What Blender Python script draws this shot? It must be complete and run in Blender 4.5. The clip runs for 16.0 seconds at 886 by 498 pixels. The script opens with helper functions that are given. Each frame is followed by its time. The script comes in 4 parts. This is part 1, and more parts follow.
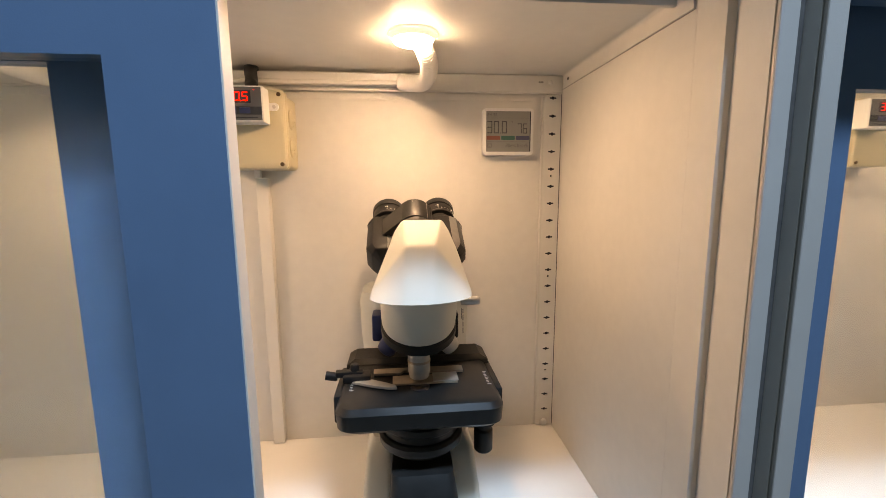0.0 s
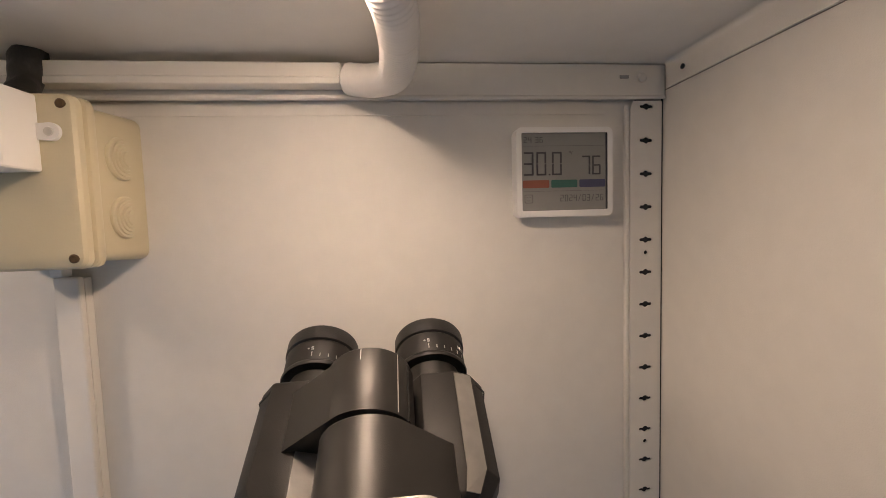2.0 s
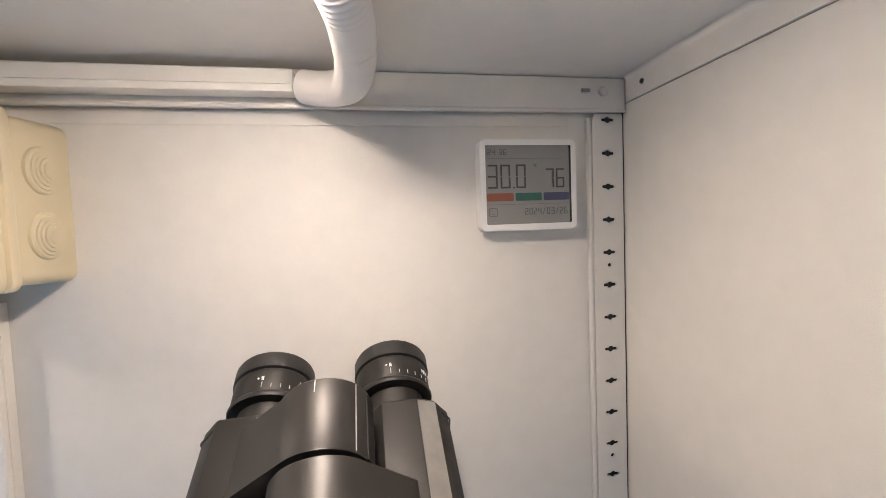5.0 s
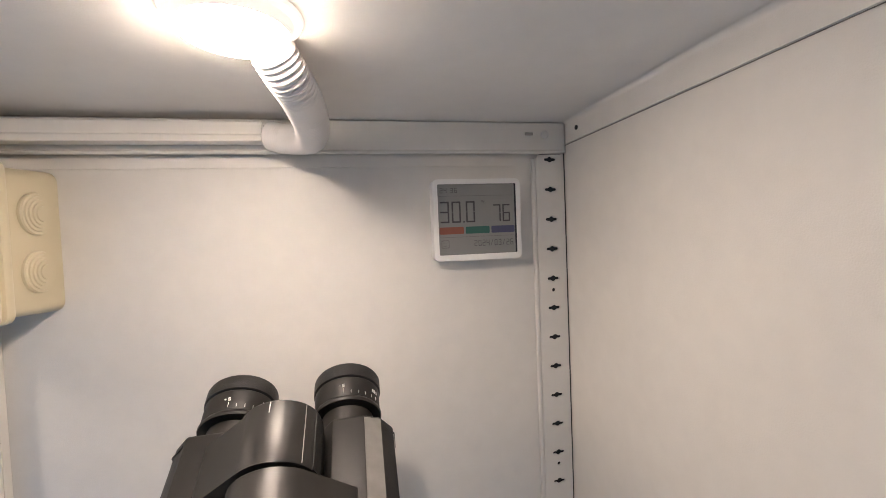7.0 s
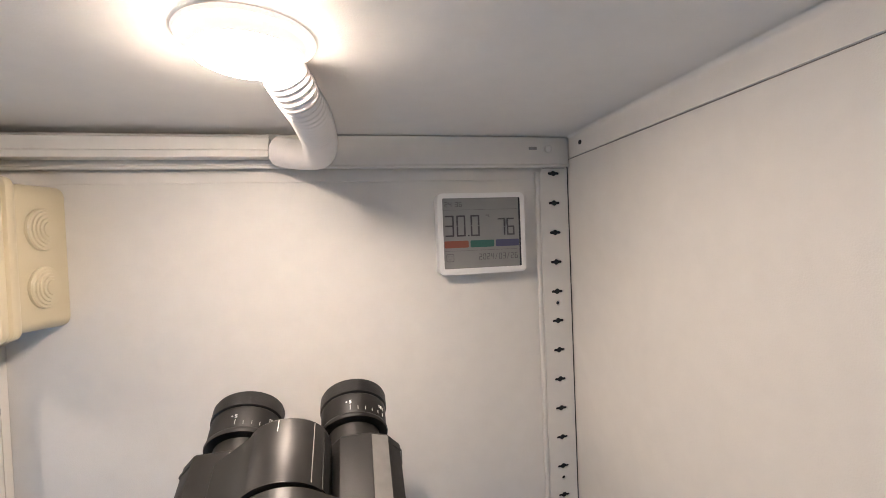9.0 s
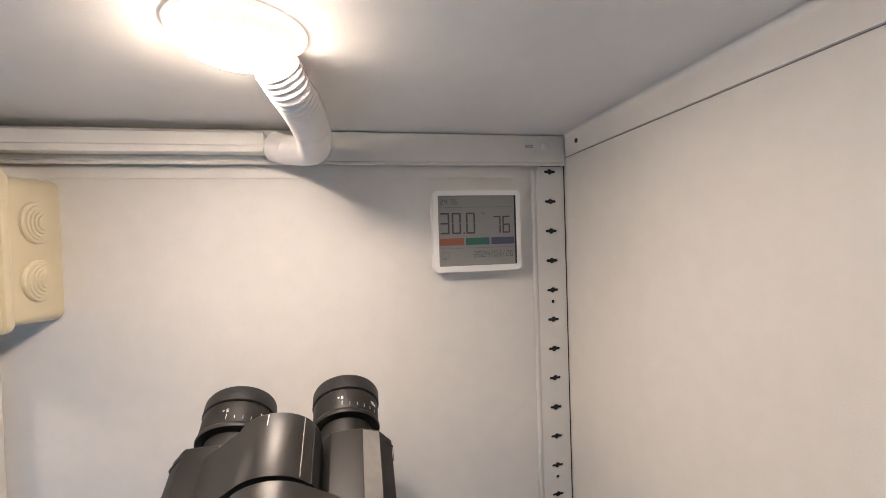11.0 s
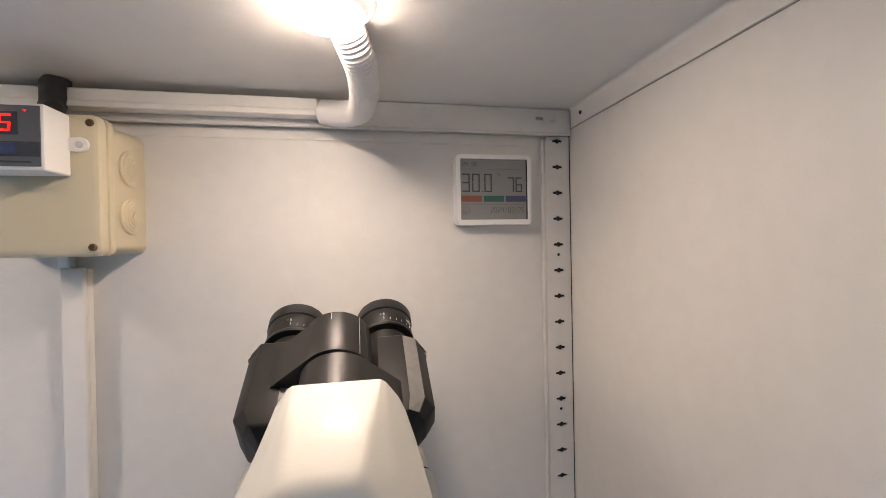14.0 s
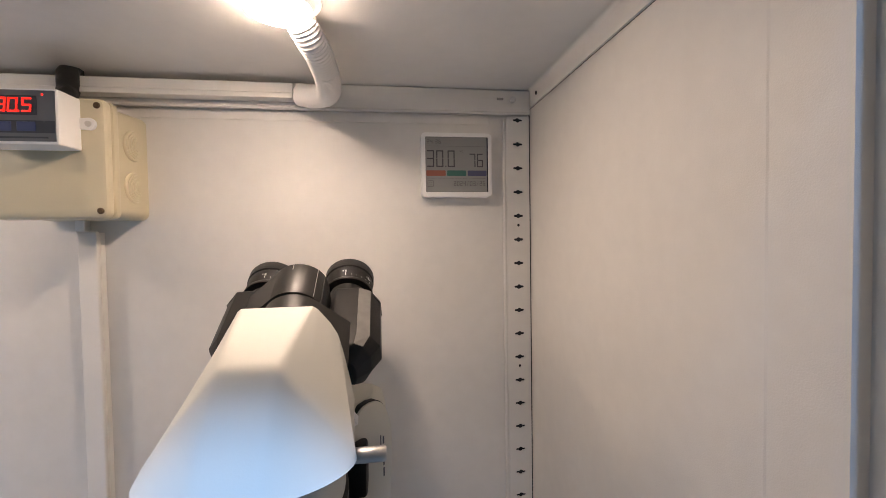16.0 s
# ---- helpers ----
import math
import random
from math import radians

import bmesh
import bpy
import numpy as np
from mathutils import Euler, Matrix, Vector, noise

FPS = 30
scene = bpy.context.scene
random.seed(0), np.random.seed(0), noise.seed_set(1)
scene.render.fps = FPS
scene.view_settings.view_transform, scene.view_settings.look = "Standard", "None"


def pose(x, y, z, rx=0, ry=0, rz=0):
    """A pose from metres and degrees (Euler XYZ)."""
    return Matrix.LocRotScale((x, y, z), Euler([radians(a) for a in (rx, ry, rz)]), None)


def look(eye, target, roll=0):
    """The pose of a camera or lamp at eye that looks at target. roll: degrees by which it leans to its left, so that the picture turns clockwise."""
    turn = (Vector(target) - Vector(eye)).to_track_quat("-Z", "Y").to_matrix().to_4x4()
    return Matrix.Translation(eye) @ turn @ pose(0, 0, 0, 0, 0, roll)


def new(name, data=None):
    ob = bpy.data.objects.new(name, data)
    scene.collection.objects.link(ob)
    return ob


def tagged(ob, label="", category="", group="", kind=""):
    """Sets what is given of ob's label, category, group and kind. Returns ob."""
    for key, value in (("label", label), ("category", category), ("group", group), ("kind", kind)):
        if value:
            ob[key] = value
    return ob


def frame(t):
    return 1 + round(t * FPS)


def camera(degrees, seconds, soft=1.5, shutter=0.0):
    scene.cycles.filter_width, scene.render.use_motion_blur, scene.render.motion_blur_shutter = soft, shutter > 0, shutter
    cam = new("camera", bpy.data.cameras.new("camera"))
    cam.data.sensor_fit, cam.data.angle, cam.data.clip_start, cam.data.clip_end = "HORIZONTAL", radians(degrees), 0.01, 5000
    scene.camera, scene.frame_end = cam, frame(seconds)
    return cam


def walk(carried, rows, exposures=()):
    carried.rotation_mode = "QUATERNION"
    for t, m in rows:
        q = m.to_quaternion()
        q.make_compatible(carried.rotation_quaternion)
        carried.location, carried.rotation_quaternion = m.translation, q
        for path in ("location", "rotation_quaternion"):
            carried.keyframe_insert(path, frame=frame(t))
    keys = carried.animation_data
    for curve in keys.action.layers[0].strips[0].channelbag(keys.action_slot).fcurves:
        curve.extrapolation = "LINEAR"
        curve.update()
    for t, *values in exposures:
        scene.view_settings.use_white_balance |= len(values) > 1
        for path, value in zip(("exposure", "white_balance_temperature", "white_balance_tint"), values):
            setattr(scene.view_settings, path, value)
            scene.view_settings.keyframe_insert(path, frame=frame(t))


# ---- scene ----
cam = camera(93.0, 16.0, soft=0.8)
PATH = [
    (0, (0.08, -0.008, 0.377), (0.275, 1.961, 0.089), -0.4),
    (0.2, (0.083, 0.031, 0.385), (0.296, 1.998, 0.093), -0.7),
    (0.4, (0.095, 0.077, 0.393), (0.296, 2.05, 0.137), -0.9),
    (0.5, (0.103, 0.096, 0.398), (0.28, 2.075, 0.172), -0.8),
    (1, (0.13, 0.182, 0.41), (0.247, 2.172, 0.245), -0.6),
    (1.5, (0.117, 0.246, 0.416), (0.225, 2.237, 0.261), -1.0),
    (2, (0.114, 0.294, 0.423), (0.307, 2.279, 0.283), -1.7),
    (2.5, (0.111, 0.315, 0.426), (0.345, 2.297, 0.289), -1.6),
    (3, (0.111, 0.32, 0.438), (0.372, 2.298, 0.291), -1.3),
    (3.5, (0.116, 0.343, 0.432), (0.396, 2.319, 0.305), -1.5),
    (4, (0.116, 0.342, 0.427), (0.404, 2.319, 0.326), -1.8),
    (4.2, (0.109, 0.334, 0.427), (0.426, 2.306, 0.322), -1.7),
    (6.3, (0.14, 0.277, 0.429), (0.521, 2.238, 0.329), -2.1),
    (6.5, (0.141, 0.271, 0.44), (0.531, 2.23, 0.343), -2.0),
    (7, (0.14, 0.269, 0.444), (0.53, 2.229, 0.374), -2.3),
    (7.5, (0.132, 0.269, 0.451), (0.526, 2.228, 0.378), -2.2),
    (8, (0.134, 0.27, 0.453), (0.529, 2.229, 0.387), -2.3),
    (8.5, (0.137, 0.27, 0.453), (0.533, 2.23, 0.391), -2.3),
    (9, (0.135, 0.269, 0.45), (0.534, 2.228, 0.41), -2.3),
    (11.5, (0.14, 0.268, 0.447), (0.535, 2.229, 0.414), -1.7),
    (12, (0.139, 0.266, 0.448), (0.535, 2.226, 0.423), -1.6),
    (12.5, (0.137, 0.26, 0.44), (0.528, 2.221, 0.416), -1.6),
    (13, (0.121, 0.245, 0.427), (0.515, 2.206, 0.438), -1.6),
    (13.5, (0.114, 0.235, 0.415), (0.499, 2.197, 0.416), -1.2),
    (14, (0.112, 0.22, 0.404), (0.493, 2.183, 0.388), -1.1),
    (14.5, (0.156, 0.21, 0.413), (0.543, 2.172, 0.374), -1.1),
    (15, (0.169, 0.216, 0.404), (0.508, 2.187, 0.388), -1.5),
    (15.5, (0.165, 0.207, 0.401), (0.491, 2.18, 0.393), -1.4),
    (16, (0.158, 0.17, 0.383), (0.439, 2.149, 0.321), -0.9),
]
EXPOSURES = [
    (0.0, 0.28, 11200, 20),
    (0.5, 0.08, 11600, 20),
    (1.0, -0.05, 9400, 19),
    (1.5, -0.21, 8200, 18),
    (2.0, -0.30, 7500, 16),
    (2.5, -0.22, 6900, 14),
    (3.0, -0.20, 6700, 13),
    (3.5, 0.24, 6400, 11),
    (4.0, 0.40, 6300, 10),
    (6.5, 0.12, 6400, 11),
    (9.0, 0.24, 6400, 11),
    (12.5, 0.22, 6400, 11),
    (15.0, -0.03, 6700, 14),
    (16.0, -0.02, 6900, 15),
]
walk(cam, [(t, look(eye, target, roll)) for t, eye, target, roll in PATH], EXPOSURES)

# ---- light ----
LAMP_POWER = 210.0          # glow of the lamp diffusers
ROOM_POWER = 54.0          # cool ceiling light of the room

world = bpy.data.worlds.new("world")
scene.world = world
world.use_nodes = True
world.node_tree.nodes["Background"].inputs[0].default_value = (0.55, 0.7, 1.0, 1)
world.node_tree.nodes["Background"].inputs[1].default_value = 0.02

room_light = bpy.data.lights.new("room_light", "AREA")
room_light.shape, room_light.size, room_light.size_y = "RECTANGLE", 0.4, 0.1
room_light.energy, room_light.color = ROOM_POWER, (0.26, 0.535, 1.0)
new("room_light", room_light).matrix_world = look((0.36, -0.30, 1.85), (0.1, 0.25, 0.2))


# ---- materials ----
def material(name, colour, rough=0.5, metal=0.0, scale=60.0, vary=0.08, bump=0.0, bump_scale=400.0, spec=0.5, coat=0.0, stain=None):
    m = bpy.data.materials.new(name)
    m.use_nodes = True
    nt = m.node_tree
    b = nt.nodes["Principled BSDF"]
    b.inputs["Metallic"].default_value = metal
    b.inputs["Specular IOR Level"].default_value = spec
    b.inputs["Coat Weight"].default_value = coat
    tc = nt.nodes.new("ShaderNodeTexCoord")
    fine = nt.nodes.new("ShaderNodeTexNoise")
    fine.inputs["Scale"].default_value, fine.inputs["Detail"].default_value = scale, 6
    broad = nt.nodes.new("ShaderNodeTexNoise")
    broad.inputs["Scale"].default_value, broad.inputs["Detail"].default_value = scale * 0.12, 3
    for n in (fine, broad):
        nt.links.new(tc.outputs["Object"], n.inputs["Vector"])
    mixn = nt.nodes.new("ShaderNodeMath")
    mixn.operation = "MULTIPLY_ADD"
    mixn.inputs[1].default_value = 0.5
    nt.links.new(fine.outputs["Fac"], mixn.inputs[0])
    half = nt.nodes.new("ShaderNodeMath")
    half.operation = "MULTIPLY"
    half.inputs[1].default_value = 0.5
    nt.links.new(broad.outputs["Fac"], half.inputs[0])
    nt.links.new(half.outputs[0], mixn.inputs[2])
    ramp = nt.nodes.new("ShaderNodeValToRGB")
    lo = [c * (1 - vary) for c in colour]
    hi = [min(1, c * (1 + vary)) for c in colour]
    if stain:
        lo = [a * (1 - vary) for a in stain]
    ramp.color_ramp.elements[0].position, ramp.color_ramp.elements[0].color = 0.32, (*lo, 1)
    ramp.color_ramp.elements[1].position, ramp.color_ramp.elements[1].color = 0.68, (*hi, 1)
    nt.links.new(mixn.outputs[0], ramp.inputs[0])
    nt.links.new(ramp.outputs[0], b.inputs["Base Color"])
    rr = nt.nodes.new("ShaderNodeMapRange")
    rr.inputs["To Min"].default_value, rr.inputs["To Max"].default_value = max(0.02, rough - 0.07), min(1, rough + 0.07)
    nt.links.new(fine.outputs["Fac"], rr.inputs["Value"])
    nt.links.new(rr.outputs[0], b.inputs["Roughness"])
    if bump:
        grain = nt.nodes.new("ShaderNodeTexNoise")
        grain.inputs["Scale"].default_value, grain.inputs["Detail"].default_value = bump_scale, 2
        nt.links.new(tc.outputs["Object"], grain.inputs["Vector"])
        bn = nt.nodes.new("ShaderNodeBump")
        bn.inputs["Strength"].default_value, bn.inputs["Distance"].default_value = bump, 0.0006
        nt.links.new(grain.outputs["Fac"], bn.inputs["Height"])
        nt.links.new(bn.outputs[0], b.inputs["Normal"])
    return m


def glow(name, colour, strength):
    m = bpy.data.materials.new(name)
    m.use_nodes = True
    b = m.node_tree.nodes["Principled BSDF"]
    b.inputs["Base Color"].default_value = (*colour, 1)
    b.inputs["Emission Color"].default_value = (*colour, 1)
    b.inputs["Emission Strength"].default_value = strength
    return m


def clear_glass(name):
    m = bpy.data.materials.new(name)
    m.use_nodes = True
    b = m.node_tree.nodes["Principled BSDF"]
    b.inputs["Base Color"].default_value = (0.80, 0.84, 0.84, 1)
    b.inputs["Transmission Weight"].default_value = 1.0
    b.inputs["Roughness"].default_value = 0.02
    b.inputs["IOR"].default_value = 1.45
    return m


CREAM = material("cream_powder_coat", (0.70, 0.675, 0.632), 0.5, scale=70, vary=0.04, bump=0.2, bump_scale=1500)
SHELF = material("white_shelf_paint", (0.78, 0.76, 0.72), 0.4, scale=18, vary=0.04, bump=0.15, bump_scale=700)
BLUE = material("blue_powder_coat", (0.086, 0.184, 0.308), 0.45, scale=20, vary=0.06, bump=0.08, bump_scale=900)
PALE_EDGE = material("pale_edge_paint", (0.50, 0.46, 0.43), 0.5, scale=20, vary=0.07, bump=0.15, bump_scale=900)
GREY_EDGE = material("pale_grey_edge_paint", (0.62, 0.6, 0.57), 0.45, scale=20, vary=0.05, bump=0.2)
# near-black for joints, and for the shade painted into holes
DARK = material("dark_joint_and_hole_shade", (0.02, 0.022, 0.025), 0.8, scale=40, vary=0.2)
SEAM = material("seam_shadow_paint", (0.17, 0.16, 0.15), 0.7, scale=60, vary=0.3)
# grey carries the shadow lines of the pressed rail tab
GREY_TAB = material("tab_shade_grey", (0.30, 0.288, 0.27), 0.6, scale=200, vary=0.25)
# dark grey puts the shade between the cabinets into the colour
GAP = material("gap_shade_grey", (0.12, 0.112, 0.108), 0.8, scale=90, vary=0.35, bump=0.3, bump_scale=900)
BEIGE = material("beige_abs_plastic", (0.585, 0.52, 0.365), 0.33, scale=30, vary=0.012, bump=0.08, bump_scale=600)
WHITE = material("white_plastic", (0.8, 0.79, 0.77), 0.38, scale=40, vary=0.03, bump=0.05)
HOSE = material("white_ribbed_hose", (0.8, 0.76, 0.72), 0.4, scale=40, vary=0.04)
DUCT = material("pvc_duct", (0.76, 0.73, 0.68), 0.4, scale=30, vary=0.03, bump=0.06)
ENAMEL = material("cream_white_enamel", (0.635, 0.62, 0.555), 0.6, scale=25, vary=0.02, bump=0.05, bump_scale=1200, spec=0.3, coat=0.04)
BLACK = material("black_textured_plastic", (0.017, 0.0162, 0.0155), 0.45, scale=80, vary=0.3, bump=0.12, bump_scale=2200, spec=0.22)
STAGE = material("black_stage_coating", (0.010, 0.010, 0.010), 0.36, scale=90, vary=0.3, bump=0.1, bump_scale=2000, spec=0.4)
SATIN = material("black_satin_metal", (0.032, 0.0305, 0.0285), 0.42, metal=0.4, scale=90, vary=0.2, bump=0.1, bump_scale=2000)
RUBBER = material("black_rubber", (0.010, 0.010, 0.010), 0.55, scale=90, vary=0.3, bump=0.3, bump_scale=1500)
GREY_FACET = material("pale_grey_facet", (0.18, 0.174, 0.165), 0.38, scale=120, vary=0.2, bump=0.2)
STEEL = material("brushed_steel", (0.55, 0.535, 0.51), 0.4, metal=0.6, scale=150, vary=0.15)
BRASS = material("warm_steel_plate", (0.42, 0.34, 0.26), 0.4, metal=0.4, scale=120, vary=0.15)
NAVY = material("navy_plastic", (0.02, 0.03, 0.1), 0.35, scale=60, vary=0.2)
PANEL = material("smoked_panel", (0.05, 0.055, 0.065), 0.25, scale=60, vary=0.1)
PANEL_GREY = material("panel_grey", (0.095, 0.10, 0.11), 0.35, scale=60, vary=0.1)
BUTTON = material("blue_button", (0.02, 0.035, 0.12), 0.4, scale=60, vary=0.15)
LCD = material("lcd_grey", (0.25, 0.25, 0.243), 0.4, scale=60, vary=0.05, spec=0.3)
LCD_INK = material("lcd_ink", (0.062, 0.061, 0.066), 0.4)
LCD_FAINT = material("lcd_faint_ink", (0.115, 0.113, 0.114), 0.4)
BAR_RED = material("bar_red", (0.27, 0.088, 0.058), 0.4)
BAR_GREEN = material("bar_green", (0.035, 0.12, 0.10), 0.4)
BAR_BLUE = material("bar_blue", (0.065, 0.07, 0.135), 0.4)
PRINT = material("white_print", (0.6, 0.6, 0.58), 0.5)
SCREW = material("screw_bronze", (0.14, 0.09, 0.05), 0.4, metal=0.8, scale=200, vary=0.3)
TAPE = material("black_tape", (0.02, 0.02, 0.018), 0.5, scale=70, vary=0.4, bump=0.6, bump_scale=300)
GLASS = clear_glass("clear_glass")
LENS = material("lens_glass", (0.008, 0.009, 0.014), 0.06, scale=30, coat=1.0)
LED_RED = glow("red_digits", (1.0, 0.010, 0.004), 1.7)
LAMP_GLOW = glow("lamp_diffuser_glow", (1.0, 0.82, 0.685), LAMP_POWER)
# weak glow on the mounting ring imitates bloom round the diffuser
LAMP_RIM = glow("lamp_bloom_glow", (1.0, 0.86, 0.76), 0.7)
# warm tint evens out the blue of the bounced room light
ROOM = material("warm_bounce_paint", (0.50, 0.445, 0.37), 0.7, scale=5, vary=0.06)


# ---- mesh helpers ----
def part(name, bm, mat, parent=None, label="", smooth=False, angle=0.6):
    bmesh.ops.recalc_face_normals(bm, faces=bm.faces)
    me = bpy.data.meshes.new(name)
    bm.to_mesh(me)
    bm.free()
    me.materials.append(mat)
    if smooth:
        me.shade_smooth()
        me.set_sharp_from_angle(angle=angle)
    ob = new(name, me)
    if parent is not None:
        ob.parent = parent
    if label:
        ob["label"] = label
    return ob


def empty(name, at):
    ob = new(name)
    ob.matrix_world = Matrix.Translation(at)
    ob.empty_display_size = 0.02
    return ob


def place(ob, parent):
    """Keep world-space vertices under a thing whose Empty stands elsewhere."""
    ob.parent = parent
    ob.matrix_parent_inverse = parent.matrix_basis.inverted()
    return ob


def box(x0, x1, y0, y1, z0, z1, bevel=0.0, seg=2):
    bm = bmesh.new()
    bmesh.ops.create_cube(bm, size=1, matrix=Matrix.Translation(((x0 + x1) / 2, (y0 + y1) / 2, (z0 + z1) / 2)) @ Matrix.Diagonal((x1 - x0, y1 - y0, z1 - z0, 1)))
    if bevel:
        bmesh.ops.bevel(bm, geom=list(bm.edges), offset=bevel, segments=seg, affect="EDGES", profile=0.5)
    return bm


def join(*bms):
    out = bmesh.new()
    for b in bms:
        me = bpy.data.meshes.new("tmp")
        b.to_mesh(me)
        b.free()
        out.from_mesh(me)
        bpy.data.meshes.remove(me)
    return out


def loft(loops, cap=True):
    """Skin over rings of points with equal counts."""
    bm = bmesh.new()
    rings = [[bm.verts.new(p) for p in ring] for ring in loops]
    n = len(rings[0])
    for a, b in zip(rings, rings[1:]):
        for i in range(n):
            bm.faces.new((a[i], a[(i + 1) % n], b[(i + 1) % n], b[i]))
    if cap:
        bm.faces.new(rings[0])
        bm.faces.new(rings[-1][::-1])
    return bm


def lathe(profile, m=None, n=48, cap=True):
    """Turn (radius, height) pairs round the local z axis."""
    bm = loft([[(r * math.cos(2 * math.pi * i / n), r * math.sin(2 * math.pi * i / n), h) for i in range(n)] for r, h in profile], cap)
    if m is not None:
        bm.transform(m)
    return bm


def outline_prism(points, h0, h1, m=None, bevel=0.0):
    bm = loft([[(x, y, h0) for x, y in points], [(x, y, h1) for x, y in points]])
    if bevel:
        bmesh.ops.bevel(bm, geom=list(bm.edges), offset=bevel, segments=2, affect="EDGES", profile=0.5)
    if m is not None:
        bm.transform(m)
    return bm


def round_rect(x0, x1, y0, y1, r, n=5):
    pts = []
    for cx, cy, a0 in ((x1 - r, y1 - r, 0), (x0 + r, y1 - r, 90), (x0 + r, y0 + r, 180), (x1 - r, y0 + r, 270)):
        for i in range(n + 1):
            a = radians(a0 + 90 * i / n)
            pts.append((cx + r * math.cos(a), cy + r * math.sin(a)))
    return pts


def holed_plate(outer, holes, t):
    """A flat plate in x, y with holes cut through it, thickness t along z."""
    bm = bmesh.new()
    edges = []
    for loop in (outer, *holes):
        vs = [bm.verts.new((x, y, 0)) for x, y in loop]
        edges += [bm.edges.new((a, b)) for a, b in zip(vs, vs[1:] + vs[:1])]
    bmesh.ops.triangle_fill(bm, edges=edges, use_beauty=True)
    got = bmesh.ops.extrude_face_region(bm, geom=list(bm.faces))
    bmesh.ops.translate(bm, verts=[v for v in got["geom"] if isinstance(v, bmesh.types.BMVert)], vec=(0, 0, t))
    return bm


def tube(path, radius, n=24, ribs=0, depth=0.0):
    """Sweep a ring along a smooth path; ribs swell it along its length."""
    pts = [Vector(p) for p in path]
    fine = []
    for i in range(len(pts) - 1):
        p0, p1, p2, p3 = pts[max(i - 1, 0)], pts[i], pts[i + 1], pts[min(i + 2, len(pts) - 1)]
        for k in range(24):
            u = k / 24
            fine.append(0.5 * (2 * p1 + (p2 - p0) * u + (2 * p0 - 5 * p1 + 4 * p2 - p3) * u * u + (3 * p1 - p0 - 3 * p2 + p3) * u ** 3))
    fine.append(pts[-1])
    length = [0.0]
    for a, b in zip(fine, fine[1:]):
        length.append(length[-1] + (b - a).length)
    count = max(len(fine), ribs * 6) if ribs else len(fine)
    loops, up = [], Vector((0, 0, 1))
    for k in range(count + 1):
        s = length[-1] * k / count
        i = max(j for j in range(len(length)) if length[j] <= s + 1e-9)
        i = min(i, len(fine) - 2)
        u = (s - length[i]) / max(length[i + 1] - length[i], 1e-9)
        p, d = fine[i].lerp(fine[i + 1], u), (fine[i + 1] - fine[i]).normalized()
        side = d.cross(up).normalized()
        top = side.cross(d)
        fade = min(1.0, max(0.12, 2.6 * k / count - 0.9))
        r = radius - (depth * fade * (0.5 + 0.5 * math.cos(2 * math.pi * ribs * k / count)) if ribs else 0)
        loops.append([p + side * (r * math.cos(2 * math.pi * j / n)) + top * (r * math.sin(2 * math.pi * j / n)) for j in range(n)])
    return loft(loops)


SEGMENTS = {"0": "abcdef", "1": "bc", "2": "abdeg", "3": "abcdg", "4": "bcfg", "5": "acdfg", "6": "acdefg", "7": "abc", "8": "abcdefg", "9": "abcdfg"}


def digit(ch, x, z, w, h, t, y, lean=0.08):
    """A seven-segment figure in the x, z plane, facing -y."""
    g = t * 0.18
    bars = {"a": (g, w - g, h - t, h), "d": (g, w - g, 0, t), "g": (g, w - g, h / 2 - t / 2, h / 2 + t / 2), "b": (w - t, w, h / 2 + g, h - g), "c": (w - t, w, g, h / 2 - g), "f": (0, t, h / 2 + g, h - g), "e": (0, t, g, h / 2 - g)}
    out = []
    for k in SEGMENTS[ch]:
        x0, x1, z0, z1 = bars[k]
        out.append(box(x0, x1, -0.0002, 0.0002, z0, z1))
    bm = join(*out)
    for v in bm.verts:
        v.co.x += v.co.z * lean
    bm.transform(Matrix.Translation((x, y, z)))
    return bm


def thing(name, at, label, category, group=""):
    return tagged(empty(name, at), label, category, group)


# ---- cabinet shell ----
X0, X1 = -0.545, 0.3135          # inner side faces
YB, YF = 0.604, 0.250            # back panel, front face
ZC = 0.533                       # inner ceiling


def shell(x0, x1, tag):
    back = tagged(part("wall_back_" + tag, box(x0 - 0.01, x1 + 0.01, YB, YB + 0.012, -0.05, 0.60), CREAM), "cream powder-coated steel back panel of the cabinet", "wall", kind="structure")
    shelf = tagged(part("floor_" + tag, box(x0, x1, 0.30, YB, -0.022, 0.0, 0.0015), SHELF), "white painted steel shelf with a smooth worn surface", "shelf", kind="structure")
    top = tagged(part("ceiling_" + tag, join(box(x0, x1, 0.345, YB, ZC, ZC + 0.02), box(x0, x1, 0.345, 0.349, ZC - 0.008, ZC)), CREAM), "cream steel top panel of the cabinet compartment", "ceiling", kind="structure")
    return back, shelf, top


shell(X0, X1, "main")
shell(0.3585, 1.22, "neighbour")


def side_wall(name, x, s):
    """One side panel seen from within; s is +1 where its body lies towards +x."""
    pts = [(0, YB), (0, 0.3225), (0.0003, 0.3215), (0.0003, 0.290), (0.0075, 0.2895), (0.0075, 0.2805), (0.0015, 0.280), (0.0015, YF + 0.001), (0.0115, YF + 0.001), (0.0115, YB)]
    bm = outline_prism([(x + s * a, b) for a, b in pts], -0.05, 0.60)
    return tagged(part(name, bm, CREAM), "cream powder-coated steel side panel with a grooved door channel", "wall", kind="structure")


